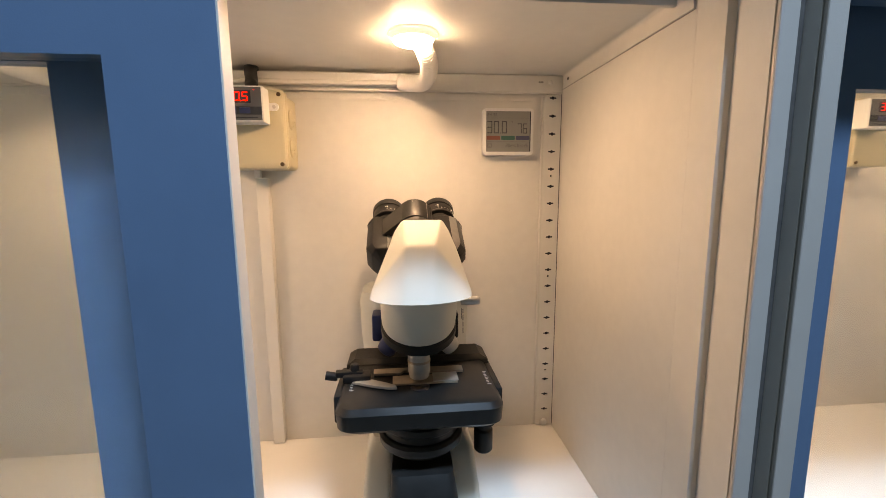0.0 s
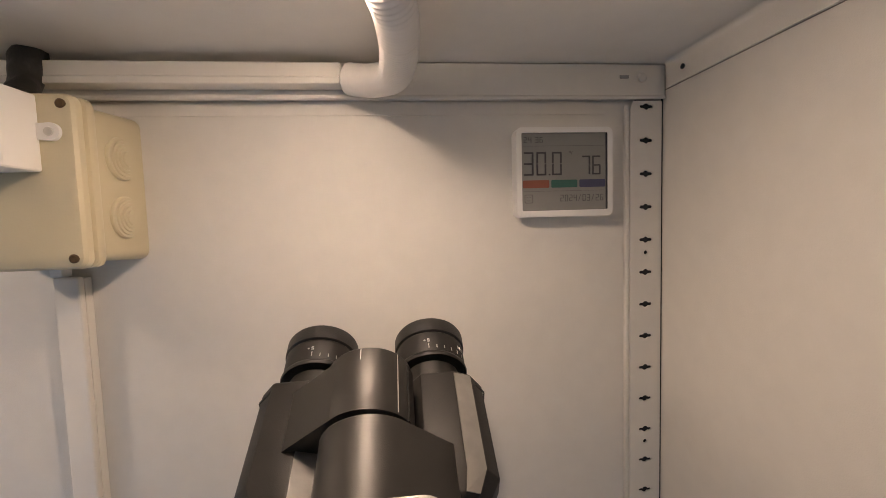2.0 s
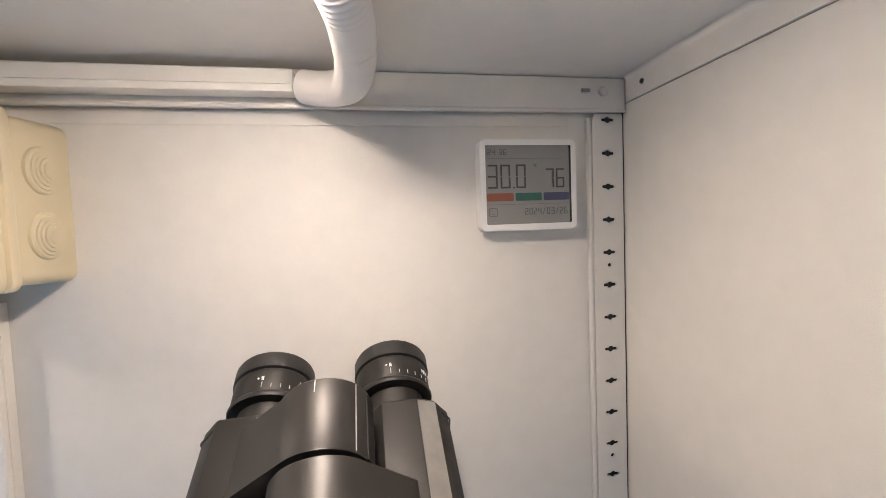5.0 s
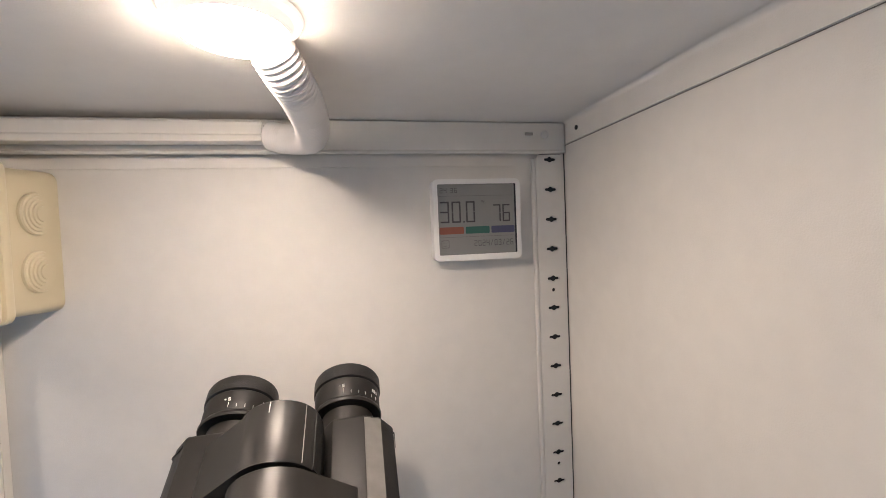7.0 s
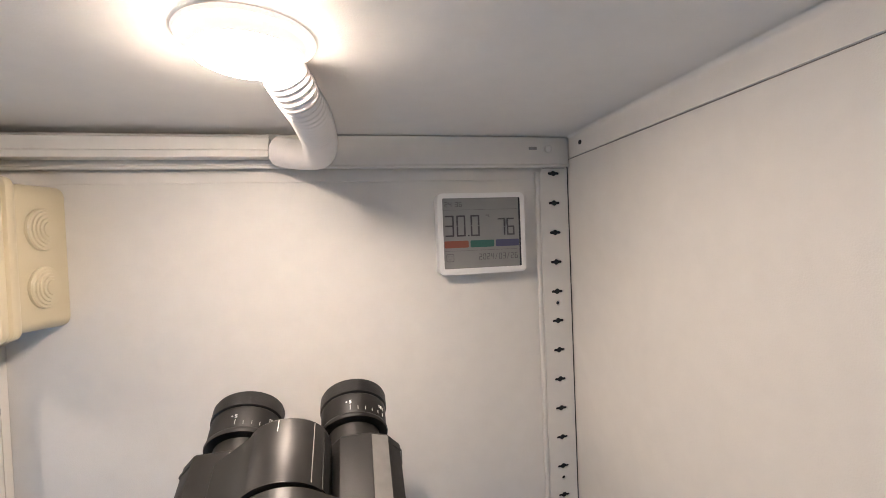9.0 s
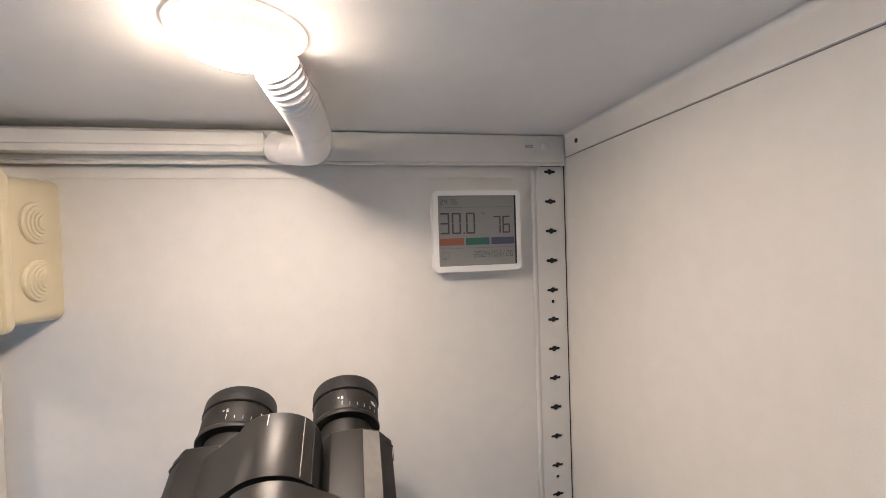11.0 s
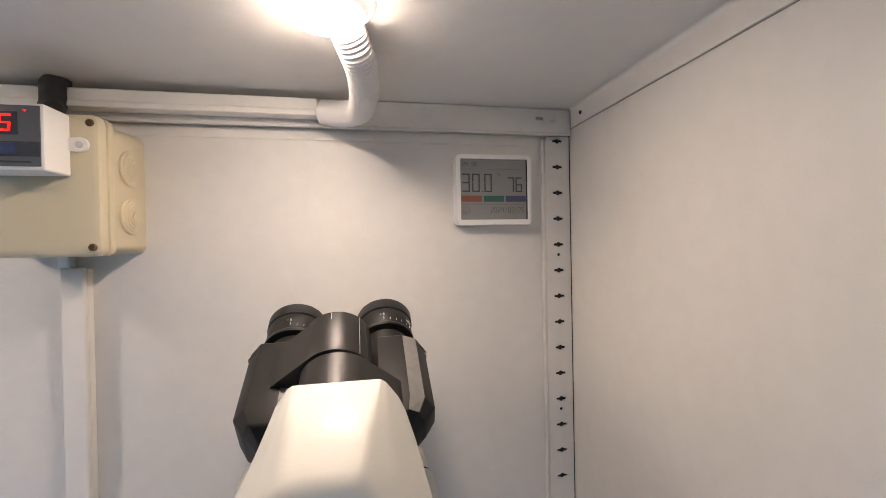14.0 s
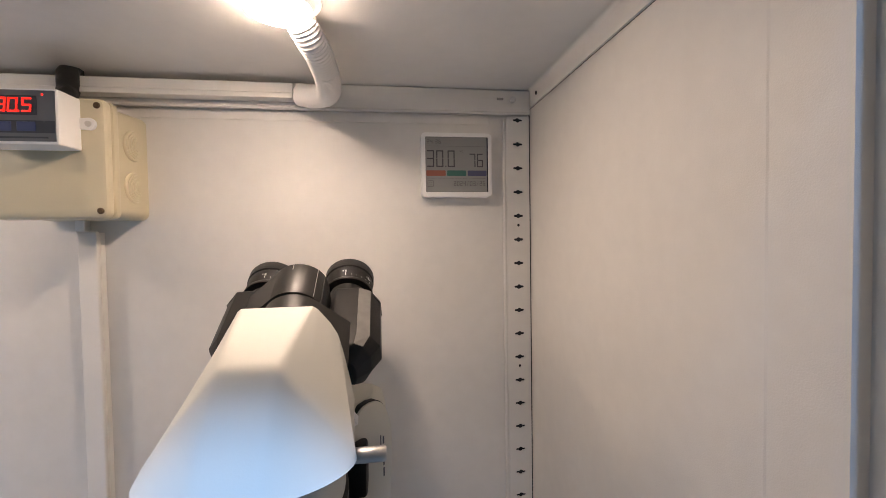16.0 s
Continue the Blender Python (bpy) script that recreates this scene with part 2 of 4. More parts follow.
side_wall("wall_right", X1, 1)
side_wall("wall_left", X0, -1)
side_wall("wall_neighbour_left", 0.3585, -1)
side_wall("wall_neighbour_right", 1.22, 1)
for n, a, b in (("trim_right", X1 + 0.0013, 0.3279), ("trim_neighbour", 0.3469, 0.3614), ("trim_left", X0 - 0.0205, X0 - 0.0015)):
    tagged(part(n, box(a, b, YF - 0.004, YF, -1.0, 1.2, 0.001), PALE_EDGE), "pale grey painted steel front edge of the cabinet side", "trim", kind="structure")
# Dark strip set into the gap in place of its shade.
tagged(part("wall_gap_shade", box(0.3255, 0.3465, YF + 0.012, YF + 0.02, -1.0, 1.2), GAP), "dark strip carrying the shade in the gap between two cabinets", "gap", kind="structure")
# The upper fronts, out of view, hang low to cut off room light.
for n, a, b in (("wall_front_lower", -1.0, -0.03), ("wall_front_upper", 0.552, 1.2)):
    for x0, x1 in ((X0 - 0.0012, X1 + 0.0010), (0.3616, 1.25)):
        if x0 > 0 and a > 0:
            # lower still, to shade the top of the neighbour's door
            a = 0.498
        tagged(part(n, box(x0, x1, YF, YF + 0.02, a, b), BLUE), "blue powder-coated steel cabinet front", "wall", kind="structure")


def rail(x0, x1):
    return join(box(x0, x1, 0.5945, YB - 0.0005, 0.5085, ZC - 0.0005, 0.0015), box(x0, x1, 0.5936, 0.5960, 0.5072, 0.5100, 0.0011, 3))


rail_ob = tagged(part("trim_rail", rail(X0 + 0.001, X1 - 0.0012), CREAM, smooth=True), "cream folded steel rail under the cabinet ceiling", "rail", kind="structure")
flange_line = [(X1 - 0.0004, 0.5146), (X1 - 0.0022, 0.5146)] + [(X1 - 0.0057 + 0.0035 * math.cos(a * math.pi / 16), ZC - 0.0039 + 0.0035 * math.sin(a * math.pi / 16)) for a in range(9)] + [(X1 - 0.0004, ZC - 0.0004)]
bm = loft([[(a, y, b) for a, b in flange_line] for y in (0.3235, 0.5922)])
tagged(part("trim_flange", bm, CREAM, smooth=True), "cream folded flange along the side of the ceiling", "trim", kind="structure")
tagged(part("trim_seam", box(X1 - 0.0006, X1 - 0.0001, 0.3235, 0.6, 0.5142, 0.5145), SEAM), "thin seam line below the ceiling flange", "trim", kind="structure")
tagged(part("trim_corner_gap", box(X1 - 0.0010, X1 - 0.0003, 0.5992, 0.6005, 0.002, ZC - 0.003), DARK), "dark joint in the rear corner", "trim", kind="structure")

tagged(part("trim_panel_fold", box(X0 + 0.03, 0.2700, YB - 0.0007, YB + 0.002, 0.4985, 0.5080, 0.0003), CREAM), "shallow pressed fold along the top of the back panel", "trim", kind="structure")


# ---- slotted upright in the rear corner ----
def slot_outline(cx, cz):
    r, w, h = 0.0024, 0.0052, 0.00115
    pts = []
    for i in range(9):
        a = radians(30 + 120 * i / 8)
        pts.append((cx + r * math.cos(a), cz + r * math.sin(a)))
    for i in range(5):
        a = radians(90 + 180 * i / 4)
        pts.append((cx - w + 0.0011 + h * math.cos(a), cz + h * math.sin(a)))
    for i in range(9):
        a = radians(210 + 120 * i / 8)
        pts.append((cx + r * math.cos(a), cz + r * math.sin(a)))
    for i in range(5):
        a = radians(-90 + 180 * i / 4)
        pts.append((cx + w - 0.0011 + h * math.cos(a), cz + h * math.sin(a)))
    return pts


def slotted_upright():
    ob = thing("slotted_upright", (0.3, 0.6, 0), "cream steel upright with a row of shelf slots", "upright")
    holes = [slot_outline(0.300, 0.503 - 0.025 * i) for i in range(20)]
    for i in (4, 10, 16):
        cz = 0.503 - 0.025 * i - 0.0098
        holes.append([(0.300 + 0.0016 * math.cos(a * math.pi / 5), cz + 0.0016 * math.sin(a * math.pi / 5)) for a in range(10)])
    bm = holed_plate([(0.2872, 0.001), (0.3122, 0.001), (0.3122, 0.5072), (0.2895, 0.5072), (0.2872, 0.502)], holes, 0.0012)
    bm.transform(Matrix.Rotation(radians(90), 4, "X"))
    bm.transform(Matrix.Translation((0, 0.6002, 0)))
    place(part("face_plate", bm, CREAM), ob)
    # dark filler gives the slots their inner shade
    place(part("hollow_shade", box(0.2915, 0.311, 0.6012, 0.6035, 0.002, 0.508), DARK), ob)
    lip = join(box(0.2842, 0.2876, 0.6000, YB - 0.0002, 0.001, 0.5045, 0.0011, 3), box(0.2872, 0.2885, 0.5998, YB - 0.0002, 0.001, 0.503))
    place(part("lip", lip, CREAM, smooth=True, angle=1.0), ob)
    return ob


slotted_upright()


def plug():
    bm = lathe([(0.0001, 0), (0.0045, 0.0002), (0.0056, 0.001), (0.0056, 0.0030), (0.0040, 0.0046), (0.0001, 0.0052)], Matrix.Translation((0.2985, 0.5990, 0.0066)) @ Matrix.Rotation(radians(90), 4, "X"), 20)
    return tagged(part("plug", bm, WHITE, smooth=True), "small round cream plastic plug in the slotted upright", "plug")


plug()


def bolt(x, y, z, axis):
    m = Matrix.Translation((x, y, z)) @ (Matrix.Rotation(radians(90), 4, "X") if axis == "y" else Matrix.Rotation(radians(-90), 4, "Y"))
    bm = lathe([(0.0001, -0.001), (0.0032, -0.001), (0.0032, 0.0006), (0.0024, 0.0016), (0.0001, 0.002)], m, 16)
    return tagged(part("bolt", bm, GREY_EDGE, smooth=True), "small painted bolt head in the ceiling rail", "bolt", "rail bolts")


bolt(0.2935, 0.5938, 0.5225, "y")
tagged(part("rail_slot", box(0.2765, 0.2835, 0.5938, 0.5950, 0.5218, 0.5242, 0.0004), GREY_TAB), "small pressed tab in the ceiling rail, its shadow painted in as grey", "slot")
# No hole is cut; a dark disc paints its shade.
tagged(part("flange_hole_shade", lathe([(0.0001, 0), (0.0018, 0), (0.0018, 0.0008), (0.0001, 0.0008)], Matrix.Translation((0.3105, 0.574, 0.5235)) @ Matrix.Rotation(radians(90), 4, "Y"), 14), DARK), "dark disc for the shade in a round hole of the flange", "hole")


# ---- sliding doors ----
def sliding_door(x0, x1, y0, y1, wx0, wx1, wz0, wz1, z0=-0.028, z1=0.597, edge=True):
    ob = thing("sliding_door", (x0, y0, z0), "blue steel sliding cabinet door with a glass window", "door", "sliding doors")
    bm = holed_plate([(x0, z0), (x1, z0), (x1, z1), (x0, z1)], [[(wx0, wz0), (wx1, wz0), (wx1, wz1), (wx0, wz1)]], y1 - y0)
    bm.transform(Matrix.Rotation(radians(90), 4, "X"))
    bm.transform(Matrix.Translation((0, y1, 0)))
    place(part("door_frame", bm, BLUE), ob)
    if edge:
        place(part("edge_strip", box(x1 - 0.001, x1 + 0.0012, y0 + 0.001, y1 + 0.001, z0 + 0.002, z1 - 0.002, 0.0004), GREY_EDGE, label="pale grey painted door edge"), ob)
    pane = place(part("pane", box(wx0 - 0.004, wx1 + 0.004, (y0 + y1) / 2 - 0.0015, (y0 + y1) / 2 + 0.0015, wz0 - 0.004, wz1 + 0.004), GLASS, label="clear glass pane"), ob)
    pane.visible_shadow = False
    return ob


sliding_door(-0.47, -0.0275, 0.272, 0.288, -0.40, -0.094, 0.03, 0.456)
sliding_door(-0.53, -0.082, 0.302, 0.316, -0.46, -0.145, 0.03, 0.459)
sliding_door(0.3600, 0.80, 0.284, 0.298, 0.4165, 0.74, 0.03, 0.447, edge=False)


def sub(ob, parent):
    ob.parent = parent
    ob.matrix_parent_inverse = (parent.parent.matrix_basis @ parent.matrix_parent_inverse @ parent.matrix_basis).inverted() if parent.parent else Matrix()
    return ob


# ---- trunking, hoses and lamps ----
def trunking(x0, x1, y0, y1, z0, z1, label):
    ob = thing("cable_trunking", (x0, y1, z0), label, "trunking", "white cable trunking")
    place(part("channel", box(x0, x1, y0 + 0.005, y1, z0 + 0.001, z1 - 0.001), DUCT), ob)
    if x1 - x0 > z1 - z0:
        sec = [(y0 + 0.0065, z0), (y0 + 0.0004, z0), (y0, z0 + 0.0005), (y0 + 0.0004, z0 + 0.0042), (y0 + 0.0028, z0 + 0.0056), (y0 + 0.0030, z1 - 0.0012), (y0 + 0.0042, z1), (y0 + 0.0065, z1)]
        place(part("cover", loft([[(x, a, b) for a, b in sec] for x in (x0, x1 - 0.0005)]), DUCT), ob)
    else:
        place(part("cover", box(x0, x1, y0, y0 + 0.005, z0, z1, 0.0012), DUCT), ob)
    return ob


trunking(-0.303, 0.078, 0.577, 0.5935, 0.5125, 0.5275, "white plastic cable trunking along the ceiling rail")
trunking(-0.1155, -0.0992, 0.592, 0.6035, 0.001, 0.392, "white plastic cable trunking running down to the shelf")


def lamp(cx, cy, s, group):
    """A small round ceiling lamp fed by a ribbed hose; s mirrors it in x."""
    ob = thing("ceiling_lamp", (cx, cy, ZC), "small round white lamp glowing under the cabinet ceiling", "lamp", group)
    place(part("body", lathe([(0.0001, ZC), (0.0258, ZC), (0.0262, ZC - 0.0006), (0.0255, ZC - 0.0018), (0.0222, ZC - 0.0026), (0.0212, ZC - 0.0040), (0.0208, ZC - 0.0066), (0.0001, ZC - 0.0066)], Matrix.Translation((cx, cy, 0)), 56), LAMP_RIM, label="thin white mounting ring, its glow added as the lamp's bloom", smooth=True), ob)
    place(part("diffuser", lathe([(0.0202, 0.0006), (0.0204, -0.0004), (0.0198, -0.0016), (0.0170, -0.0030), (0.0110, -0.0042), (0.0001, -0.0048)], Matrix.Translation((cx, cy, ZC - 0.0067)), 48), LAMP_GLOW, label="glowing frosted diffuser", smooth=True), ob)
    path = [(-0.0125, 0.5850, 0.5178), (0.001, 0.577, 0.5140), (0.0158, 0.556, 0.5105), (0.0198, 0.530, 0.5112), (0.0200, 0.506, 0.5128), (0.0186, 0.488, 0.5155), (0.0150, 0.4735, 0.5198), (0.0110, 0.4640, 0.5262)]
    path = [(cx + s * a, b, c) for a, b, c in path]
    hose = thing("ribbed_hose", path[0], "white ribbed flexible hose curving from the trunking to the lamp", "hose", "ribbed hoses")
    place(part("elbow", tube(path[:5], 0.0104, 28, 38, 0.0004), HOSE, smooth=True, angle=1.2), hose)
    place(part("riser", tube(path[4:], 0.0104, 28, 17, 0.0008), HOSE, smooth=True, angle=1.2), hose)
    return ob


lamp(0.096, 0.4490, 1, "cabinet lamps")
lamp(-0.320, 0.4490, -1, "cabinet lamps")
# The neighbour's two lamps are unseen, added to light it like the main cabinet.
lamp(0.96, 0.4490, 1, "cabinet lamps")
lamp(0.555, 0.4490, -1, "cabinet lamps")


# ---- junction box and temperature controller ----
def junction_box(x0, x1, z0, z1, yf, yb):
    ob = thing("junction_box", ((x0 + x1) / 2, yb, z0), "beige plastic junction box screwed to the back panel", "junction box", "junction boxes")
    cx, cz = (x0 + x1) / 2, (z0 + z1) / 2

    def slope(i0, ya, i1, ybk, r):
        a, b = round_rect(x0 + i0, x1 - i0, z0 + i0, z1 - i0, r), round_rect(x0 + i1, x1 - i1, z0 + i1, z1 - i1, r)
        return [[(px, ya, pz) for px, pz in a], [(px, ybk, pz) for px, pz in b]]

    body = loft([slope(0.0030, yf + 0.017, 0, yb, 0.006)[0], slope(0, 0, 0.0006, yb, 0.007)[1]])
    place(part("body", body, BEIGE, smooth=True), ob)
    lid = loft(slope(0.0040, yf, 0.0016, yf + 0.0010, 0.005) + slope(0.0002, yf + 0.003, 0.0, yf + 0.007, 0.006) + slope(0.0016, yf + 0.0086, 0.0024, yf + 0.0096, 0.006) + slope(0.0024, yf + 0.0104, 0.0030, yf + 0.0175, 0.006))
    place(part("lid", lid, BEIGE, smooth=True, angle=0.5), ob)
    # raised bead on the body behind the lid's edge
    bead = loft([[(px, yy, pz) for px, pz in round_rect(x0 + i, x1 - i, z0 + i, z1 - i, 0.005)] for i, yy in ((0.0024, yf + 0.0106), (0.0006, yf + 0.0114), (0.0, yf + 0.0126), (0.0, yf + 0.0162), (0.0008, yf + 0.0178), (0.0028, yf + 0.0188))])
    place(part("bead", bead, BEIGE, smooth=True, angle=0.5), ob)
    for sx in (x0 + 0.0058, x1 - 0.0058):
        for sz in (z0 + 0.0062, z1 - 0.0062):
            m = Matrix.Translation((sx, yf + 0.0004, sz)) @ Matrix.Rotation(radians(90), 4, "X")
            s = place(part("screw", lathe([(0.0001, 0), (0.0026, 0), (0.0026, 0.0008), (0.0018, 0.0014), (0.0001, 0.0011)], m, 14), SCREW, label="dark bronze screw", smooth=True), ob)
    for side, x, turn in ((1, x1 - 0.0014, 90), (-1, x0 + 0.0014, -90)):
        for kz in (z0 + 0.029, z0 + 0.066):
            m = Matrix.Translation((x, (yf + yb) / 2 + 0.0095, kz)) @ Matrix.Rotation(radians(turn), 4, "Y")
            prof = [(a * 0.93, b) for a, b in ((0.0145, -0.0012), (0.0145, 0.0006), (0.0138, 0.0014), (0.0122, 0.0014), (0.0118, 0.0022), (0.0100, 0.0022), (0.0096, 0.0030), (0.0078, 0.0030), (0.0074, 0.0038), (0.0054, 0.0038), (0.0050, 0.0045), (0.0001, 0.0046))]
            place(part("knockout", lathe(prof, m, 32), BEIGE, label="stepped round cable knockout", smooth=True, angle=0.5), ob)
    place(part("cable_gland", box(cx - 0.0125, cx - 0.0045, yb - 0.012, yb - 0.003, z0 - 0.009, z0 + 0.001, 0.001), WHITE, label="small white plastic cable entry"), ob)
    return ob


def controller(x0, x1, z0, z1, yf, yb):
    ob = thing("temperature_controller", ((x0 + x1) / 2, yb, z0), "white temperature controller with red digits on the junction box", "controller", "temperature controllers")
    place(part("case", box(x0, x1, yf, yb, z0, z1, 0.0012), WHITE), ob)
    w, h = x1 - x0, z1 - z0
    face = place(part("front_panel", box(x0 + 0.0018, x1 - 0.0018, yf - 0.0006, yf + 0.0006, z0 + 0.0022, z1 - 0.0016, 0.0003), PANEL_GREY, label="dark grey front panel"), ob)
    sub(part("button_strip", box(x0 + 0.002, x1 - 0.002, yf - 0.0009, yf, z0 + h * 0.20, z0 + h * 0.42), PANEL), face)
    for k in (0.24, 0.52):
        sub(part("button", box(x0 + w * k, x0 + w * (k + 0.22), yf - 0.0014, yf, z0 + h * 0.23, z0 + h * 0.40, 0.0006), BUTTON, label="dark blue push button"), face)
    sub(part("display_window", box(x0 + w * 0.24, x0 + w * 0.76, yf - 0.0009, yf, z0 + h * 0.52, z0 + h * 0.86), PANEL), face)
    dw, dh = w * 0.112, h * 0.25
    for k, ch in enumerate("305"):
        sub(part("digit", digit(ch, x0 + w * 0.285 + k * dw * 1.22 + (dw * 0.22 if k == 2 else 0), z0 + h * 0.57, dw, dh, dw * 0.17, yf - 0.0012), LED_RED, label="glowing red digit"), face)
    sub(part("decimal_point", box(x0 + w * 0.285 + dw * 2.26, x0 + w * 0.285 + dw * 2.44, yf - 0.0014, yf - 0.001, z0 + h * 0.565, z0 + h * 0.60), LED_RED), face)
    sub(part("indicator", lathe([(0.0001, 0), (0.0007, 0), (0.0007, 0.0005), (0.0001, 0.0006)], Matrix.Translation((x0 + w * 0.83, yf - 0.0006, z0 + h * 0.885)) @ Matrix.Rotation(radians(90), 4, "X"), 12), LED_RED, label="small red indicator"), face)
    sub(part("print_bar", box(x0 + w * 0.12, x0 + w * 0.88, yf - 0.0008, yf, z0 + h * 0.105, z0 + h * 0.135), PANEL), face)
    tab = outline_prism([(x1 - 0.001, z0 + h * 0.42)] + [(x1 + 0.0065 + 0.0048 * math.cos(radians(a)), z0 + h * 0.52 + 0.0048 * math.sin(radians(a))) for a in range(-90, 91, 15)] + [(x1 - 0.001, z0 + h * 0.62)], 0, 0.0025)
    tab.transform(Matrix.Translation((0, yb + 0.0002, 0)) @ Matrix.Rotation(radians(90), 4, "X"))
    tab_ob = place(part("mounting_tab", tab, WHITE), ob)
    m = Matrix.Translation((x1 + 0.0062, yb - 0.0022, z0 + h * 0.52)) @ Matrix.Rotation(radians(90), 4, "X")
    sub(part("screw", join(lathe([(0.0001, 0), (0.0024, 0), (0.0022, 0.0009), (0.0001, 0.0013)], m, 16)), STEEL, label="small steel screw", smooth=True), tab_ob)
    return ob


junction_box(-0.1490, -0.0600, 0.4012, 0.4975, 0.5435, YB)
controller(-0.1332, -0.0772, 0.4548, 0.4957, 0.5195, 0.5435)
junction_box(0.722, 0.8175, 0.4025, 0.4975, 0.5435, YB)
controller(0.7095, 0.7645, 0.4535, 0.4925, 0.5195, 0.5435)


def cable_wrap():
    bm = tube([(-0.1075, 0.5860, 0.5318), (-0.1075, 0.5795, 0.5295), (-0.1070, 0.5765, 0.5215), (-0.1060, 0.5740, 0.5120), (-0.1040, 0.5680, 0.5030), (-0.1030, 0.5600, 0.4950)], 0.0080, 20)
    for v in bm.verts:
        v.co += Vector((noise.noise(v.co * 120), noise.noise(v.co * 120 + Vector((9, 0, 0))), 0)) * 0.0016
    return tagged(part("cable_wrap", bm, TAPE, smooth=True), "black taped cable bundle between trunking and junction box", "cable")


cable_wrap()


# ---- temperature and humidity meter ----
def hygrometer(x0, x1, z0, z1, yf, yb):
    ob = thing("hygrometer", ((x0 + x1) / 2, yb, z0), "white square digital thermometer with a grey screen on the wall", "thermometer")
    outer = round_rect(x0, x1, z0, z1, 0.0042)
    inner = round_rect(x0 + 0.0040, x1 - 0.0036, z0 + 0.0046, z1 - 0.0038, 0.001)
    bm = holed_plate(outer, [inner], yb - yf)
    bm.transform(Matrix.Translation((0, yb, 0)) @ Matrix.Rotation(radians(90), 4, "X"))
    place(part("frame", bm, WHITE, smooth=True), ob)
    sx0, sx1, sz0, sz1 = x0 + 0.0040, x1 - 0.0036, z0 + 0.0046, z1 - 0.0038
    w, h = sx1 - sx0, sz1 - sz0
    ys = yf + 0.0012
    scr = place(part("screen", box(sx0, sx1 - 0.0012, ys, yb - 0.001, sz0, sz1), LCD, label="grey liquid crystal screen"), ob)
    place(part("screen_edge", box(sx1 - 0.0012, sx1, ys - 0.0006, yb - 0.001, sz0, sz1), PANEL), ob)
    y = ys - 0.0002
    dw, dh = w * 0.113, h * 0.30
    x = sx0 + w * 0.025
    for k, ch in enumerate("300"):
        sub(part("digit", digit(ch, x + k * w * 0.146 + (0.034 * w if k == 2 else 0), sz0 + h * 0.455, dw, dh, dw * 0.17, y, 0.0), LCD_INK), scr)
    sub(part("decimal_point", box(x + w * 0.287, x + w * 0.307, y, ys, sz0 + h * 0.455, sz0 + h * 0.475), LCD_INK), scr)
    for k, ch in enumerate("76"):
        sub(part("digit", digit(ch, sx0 + w * 0.70 + k * w * 0.122, sz0 + h * 0.455, dw * 0.86, dh * 0.82, dw * 0.15, y, 0.0), LCD_INK), scr)
    for k, m in enumerate((BAR_RED, BAR_GREEN, BAR_BLUE)):
        a = sx0 + w * (0.012 + 0.329 * k)
        bar = loft([[(px, yy, pz) for px, pz in round_rect(a, a + w * 0.305, sz0 + h * 0.295, sz0 + h * 0.395, 0.0009)] for yy in (ys - 0.0002, ys + 0.0005)])
        sub(part("colour_bar", bar, m), scr)
    for k, ch in enumerate("2024/03/26"):
        a = sx0 + w * (0.445 + 0.052 * k)
        if ch == "/":
            bm = box(0, 0.0004, -0.0002, 0.0002, 0, h * 0.085)
            for v in bm.verts:
                v.co.x += v.co.z * 0.35
            bm.transform(Matrix.Translation((a, y, sz0 + h * 0.115)))
            sub(part("slash", bm, LCD_FAINT), scr)
        else:
            sub(part("digit", digit(ch, a, sz0 + h * 0.115, w * 0.036, h * 0.085, w * 0.0075, y, 0.0), LCD_FAINT), scr)
    for k, ch in enumerate("24"):
        sub(part("digit", digit(ch, sx0 + w * (0.03 + 0.05 * k), sz0 + h * 0.875, w * 0.036, h * 0.07, w * 0.0075, y, 0.0), LCD_FAINT), scr)
    for k, ch in enumerate("36"):
        sub(part("digit", digit(ch, sx0 + w * (0.16 + 0.05 * k), sz0 + h * 0.875, w * 0.036, h * 0.07, w * 0.0075, y, 0.0), LCD_FAINT), scr)
    for k, zz in enumerate((0.25, 0.83)):
        sub(part("rule_line", box(sx0 + w * 0.01, sx1 - w * 0.04, y, ys, sz0 + h * zz, sz0 + h * zz + 0.0002), LCD_FAINT), scr)
    face = holed_plate(round_rect(0, 0.0062, 0, 0.0062, 0.0012), [round_rect(0.0004, 0.0058, 0.0004, 0.0058, 0.001)], 0.0003)
    face.transform(Matrix.Translation((sx0 + w * 0.03, ys, sz0 + h * 0.10)) @ Matrix.Rotation(radians(90), 4, "X"))
    bits = [face] + [box(sx0 + w * 0.03 + a, sx0 + w * 0.03 + b, y, ys, sz0 + h * 0.10 + c, sz0 + h * 0.10 + d) for a, b, c, d in ((0.0015, 0.0024, 0.004, 0.0044), (0.0038, 0.0047, 0.004, 0.0044), (0.002, 0.0042, 0.0016, 0.002))]
    sub(part("face_icon", join(*bits), LCD_FAINT), scr)
    bm = holed_plate([(0.0008 * math.cos(a * 0.628), 0.0008 * math.sin(a * 0.628)) for a in range(10)], [[(0.0005 * math.cos(a * 0.628), 0.0005 * math.sin(a * 0.628)) for a in range(10)]], 0.0003)
    bm.transform(Matrix.Translation((sx0 + w * 0.56, ys, sz0 + h * 0.75)) @ Matrix.Rotation(radians(90), 4, "X"))
